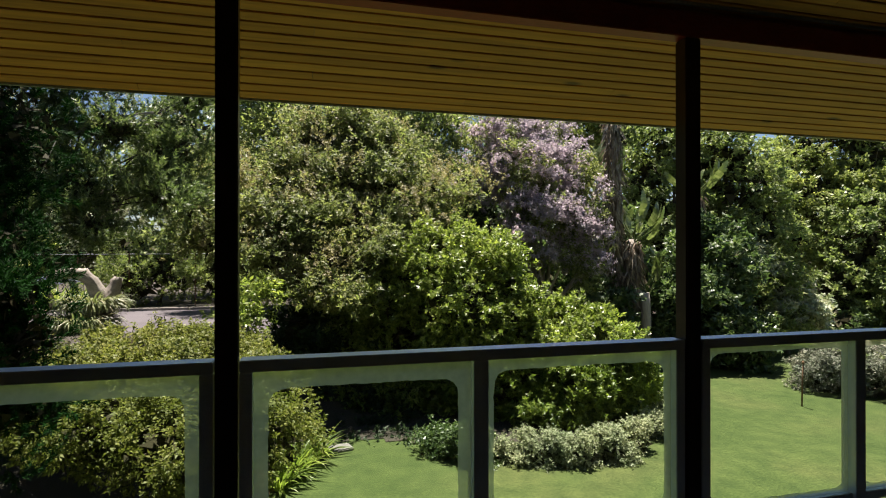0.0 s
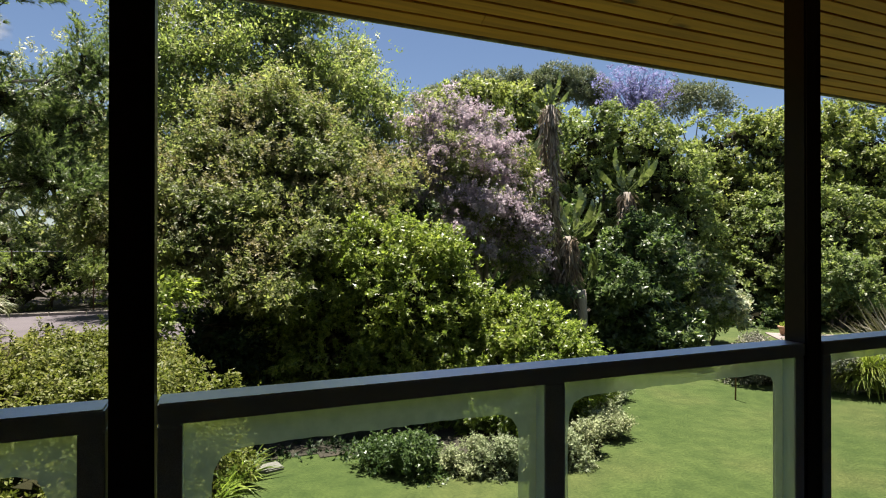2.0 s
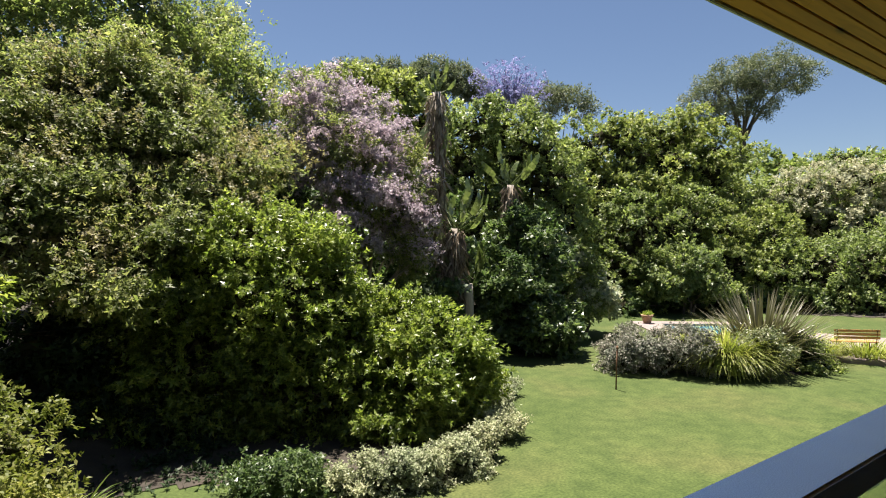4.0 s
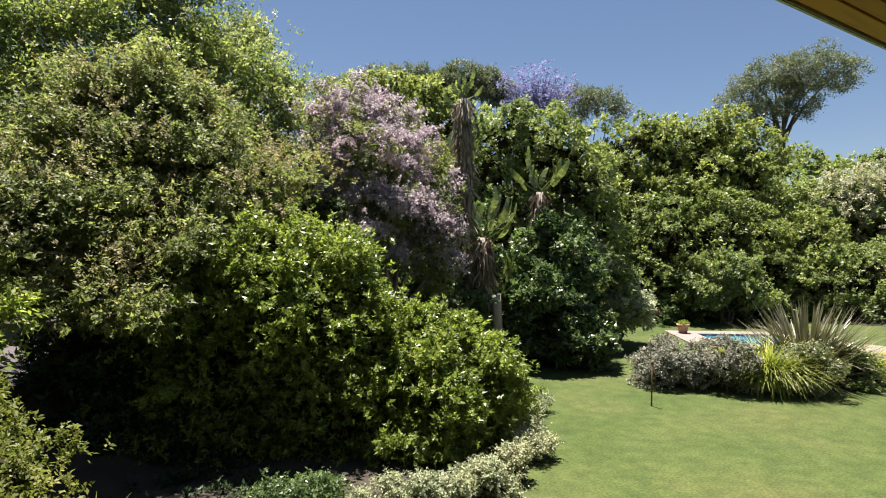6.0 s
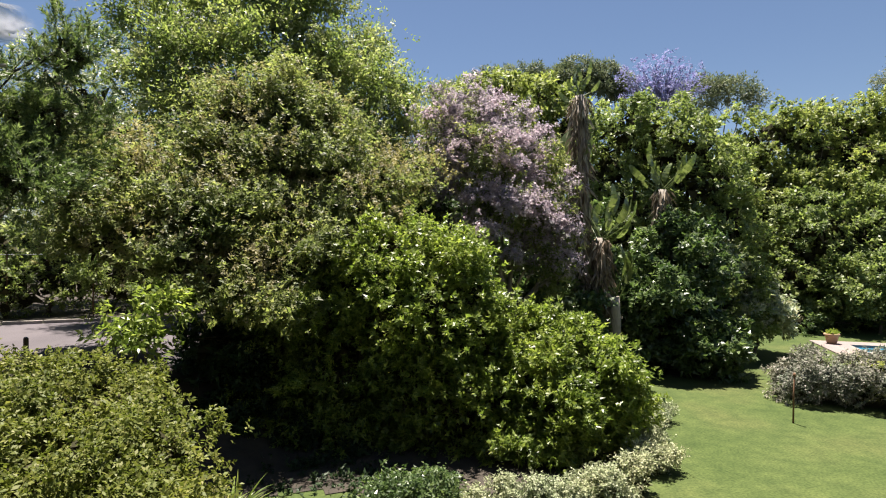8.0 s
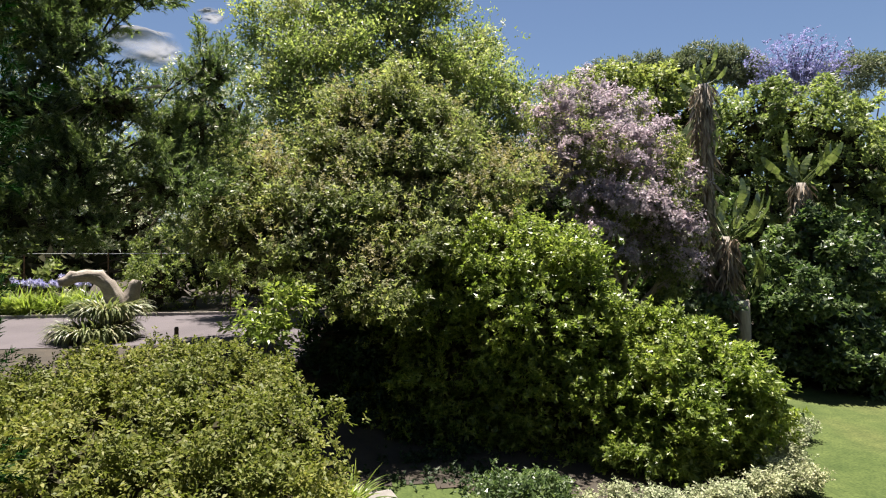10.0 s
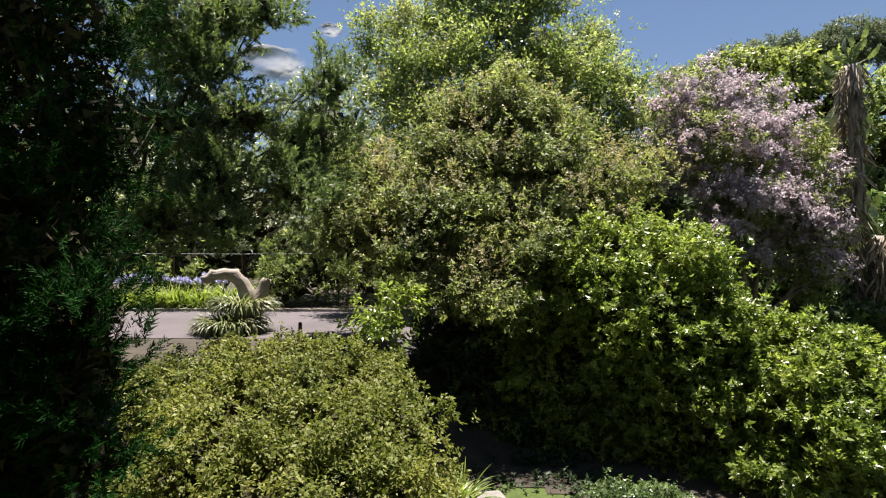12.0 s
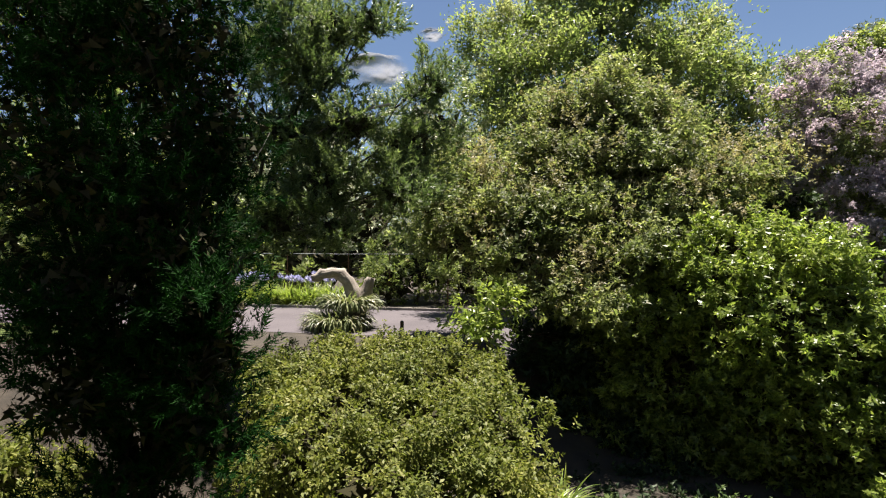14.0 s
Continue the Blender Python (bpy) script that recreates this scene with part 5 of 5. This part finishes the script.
def garden_bench(at, turn):
    ob = thing("garden_bench", "orange timber slat bench with thin iron legs on the terrace", "bench", at)
    ob.rotation_euler = (0, 0, turn)
    for k in range(4):
        part("seat_slat", boxed((-0.75, -0.2 + 0.105 * k, 0.43), (0.75, -0.11 + 0.105 * k, 0.46), 0.006), M_WOODBENCH, ob)
    for k in range(3):
        part("back_slat", boxed((-0.75, 0.24, 0.56 + 0.12 * k), (0.75, 0.265, 0.65 + 0.12 * k), 0.006), M_WOODBENCH, ob)
    for sx in (-0.65, 0.65):
        part("leg", tube(bmesh.new(), [(sx, -0.2, 0), (sx, -0.16, 0.43)], [0.016, 0.016], 6), M_RUST, ob)
        part("leg", tube(bmesh.new(), [(sx, 0.28, 0), (sx, 0.22, 0.43), (sx, 0.28, 0.9)], [0.016, 0.016, 0.016], 6), M_RUST, ob)
        part("brace", tube(bmesh.new(), [(sx, -0.18, 0.2), (sx, 0.25, 0.2)], [0.01, 0.01], 6), M_RUST, ob)


garden_bench((23.6, 7.4, LAWN + 0.16), 2.4)

# ---- driveway side ----
plant("sapling", "pale green sapling with loose bright leaves beside the driveway", "sapling",
      [(-0.88, 11.41, 0.49, 0.23, 0.17), (-0.70, 11.24, 0.20, 0.20, 0.18), (-1.22, 11.34, 0.18, 0.25, 0.12), (-0.99, 11.08, -0.13, 0.29, 0.18), (-1.45, 11.29, -0.01, 0.19, 0.09)], L_BUSH, 3600, 10, 0.07, 0.12, 0.05, 111, fill=0, r0=0.025, fork=0.5, lump=0.3, tri=False)


def gnarled(bm, seed):
    """Knots and hollows in old wood."""
    rng = random.Random(seed)
    bmesh.ops.subdivide_edges(bm, edges=bm.edges[:], cuts=2, use_grid_fill=True)
    bm.verts.ensure_lookup_table()
    knots = [(v.co.copy(), rng.uniform(-0.04, 0.04)) for v in rng.sample(list(bm.verts), min(40, len(bm.verts)))]
    bm.normal_update()
    for v in bm.verts:
        v.co += v.normal * (sum(h * math.exp(-((v.co - c).length / 0.08) ** 2) for c, h in knots) + rng.uniform(-0.008, 0.008))
    return bm


sx, sy, sz = (-5.26, 14.60, -0.27)
stump = thing("driftwood_stump", "weathered driftwood stump with an arching branch", "stump", (sx, sy, ground_z(sx, sy)))
o = Vector((sx, sy, ground_z(sx, sy)))
arch = [Vector(p) - o for p in ((-4.95, 14.66, -0.27), (-5.04, 14.64, 0.35), (-5.20, 14.61, 0.69), (-5.38, 14.58, 0.88), (-5.59, 14.43, 0.92), (-5.82, 14.28, 0.86), (-6.05, 14.13, 0.77))]
part("branch", gnarled(tube(bmesh.new(), arch, [0.25, 0.22, 0.18, 0.155, 0.145, 0.125, 0.09], 14), 5), M_DRIFT, stump, "", True)
base_pts = [Vector((-5.10, 14.74, -0.92)) - o, Vector((-5.02, 14.75, 0.03)) - o, Vector((-4.71, 14.81, 0.42)) - o, Vector((-4.60, 14.83, 0.78)) - o]
base_pts.insert(0, Vector((base_pts[0].x, base_pts[0].y, -0.1)))
part("stub", gnarled(tube(bmesh.new(), base_pts, [0.5, 0.42, 0.30, 0.16, 0.11], 14), 6), M_DRIFT, stump, "", True)
cp = (-5.13, 14.52, 0.36)
strap_clump("cascading_plant", "wide cascade of grey-green strap leaves over the stump", (cp[0], cp[1]), 900, 0.55, 0.04, 1.3, 2.7, L_CASCADE, 112, 0.6, z=cp[2] - 0.28)
strap_clump("cascading_plant", "lower tier of grey-green strap leaves round the stump", (cp[0] - 0.2, cp[1] - 0.3), 900, 0.58, 0.04, 1.3, 2.7, L_CASCADE, 113, 0.72, z=cp[2] - 0.75)

rng_aga = np.random.default_rng(21)
for k in range(7):
    bx, by, bz = -11.8 + 0.75 * k, 20.0 + 0.1 * (k % 3), 0
    strap_clump("agapanthus", "clump of arching green agapanthus leaves behind the kerb", (bx, by), 320, 1.15, 0.038, 0.9, 1.5, L_BUSH, 120 + k, 0.45)
n = 70
d = unit(rng_aga.normal(size=(n, 3)))
umbel = leaf_mesh("umbel", d * 0.03, d, 0.09, 0.05, rng_aga, 0.2, False)
for k in range(46):
    bx, by = rng_aga.uniform(-12.2, -7.2), rng_aga.uniform(19.7, 20.6)
    h = rng_aga.uniform(0.95, 1.25)
    flower = thing("agapanthus_flower", "pale blue agapanthus flower head on a tall stalk", "flower", (bx, by, ground_z(bx, by)), "agapanthus flowers")
    part("stalk", tube(bmesh.new(), [(0, 0, -0.05), (0.02, 0.01, h)], [0.01, 0.007], 5), L_BUSH, flower)
    u = part("flower_head", umbel, L_BLUE, flower)
    u.location = (0.02, 0.01, h)

fence = thing("wire_fence", "thin steel fence posts with a single top wire", "fence", (-8, 20.9, ground_z(-8, 20.9)))
fo = Vector((-8, 20.9, ground_z(-8, 20.9)))
wire_z = (-6.60, 19.94, 1.40)[2]
for xx in (-12.6, -10.2, -7.6, -5.9, -3.6):
    part("post", tube(bmesh.new(), [Vector((xx, 20.9, ground_z(xx, 20.9) - 0.1)) - fo, Vector((xx, 20.9, wire_z + 0.02)) - fo], [0.022, 0.022], 6), M_RUST, fence)
part("wire", tube(bmesh.new(), [Vector((-14, 20.9, wire_z)) - fo, Vector((-8, 20.9, wire_z - 0.02)) - fo, Vector((-2.5, 20.9, wire_z)) - fo], [0.012] * 3, 5), M_WIRE, fence)

px, py, pz = (-3.11, 12.69, -0.11)
bollard = thing("bollard", "short dark steel bollard at the driveway's edge", "bollard", (px, py, ground_z(px, py)))
hh = pz - ground_z(px, py)
part("shaft", tube(bmesh.new(), [(0, 0, -0.1), (0, 0, hh - 0.03), (0, 0, hh)], [0.045, 0.045, 0.03], 10), M_STEEL, bollard)
px, py, pz = (-2.29, 11.43, -0.34)
meter = thing("meter_box", "small grey meter box on a post in the hedge", "meter box", (px, py, ground_z(px, py)))
hh = pz - ground_z(px, py)
part("case", boxed((-0.1, -0.07, hh - 0.28), (0.1, 0.07, hh), 0.012), M_STONE, meter)
part("post", boxed((-0.03, -0.03, -0.1), (0.03, 0.03, hh - 0.28), 0.004), M_RUST, meter)

gx, gy, gz = (-12.56, 23.83, 0.84)
gate = thing("garden_wall", "low brick garden wall with a capped pillar", "wall", (gx, gy, ground_z(gx, gy)))
gh = gz - ground_z(gx, gy)
part("pillar", boxed((-0.22, -0.22, -0.1), (0.22, 0.22, gh), 0.01), M_BRICK, gate)
part("cap", boxed((-0.27, -0.27, gh), (0.27, 0.27, gh + 0.08), 0.015), M_STONE, gate)
part("wall_panel", boxed((0.22, -0.11, -0.1), (1.9, 0.11, gh - 0.15), 0.01), M_BRICK, gate)


# ---- clouds ----
def cloud(at, size, seed):
    """A small heaped cloud: a flat-based mass with a ragged, billowing top."""
    bm = bmesh.new()
    bmesh.ops.create_icosphere(bm, subdivisions=5, radius=1.0)
    shift = Vector((seed * 7.3, seed * 3.1, 0))
    for v in bm.verts:
        k = v.co.normalized()
        puff = 1 + 0.26 * noise.fractal(k * 1.3 + shift, 1.0, 2.0, 5)
        v.co = Vector((k.x * 1.25, k.y * 1.0, k.z * (0.75 if k.z > 0 else 0.3))) * puff * size
    ob = part("cloud", bm, M_CLOUD, None, "", True)
    ob.location = at
    return tagged(ob, "small white fair-weather cloud in the blue sky", "cloud", kind="structure")


cloud((-226.88, 686.05, 222.62), 38, 1)
cloud((-155.12, 690.88, 270.57), 14, 2)
cloud((-53.11, 697.79, 262.0), 42, 3)
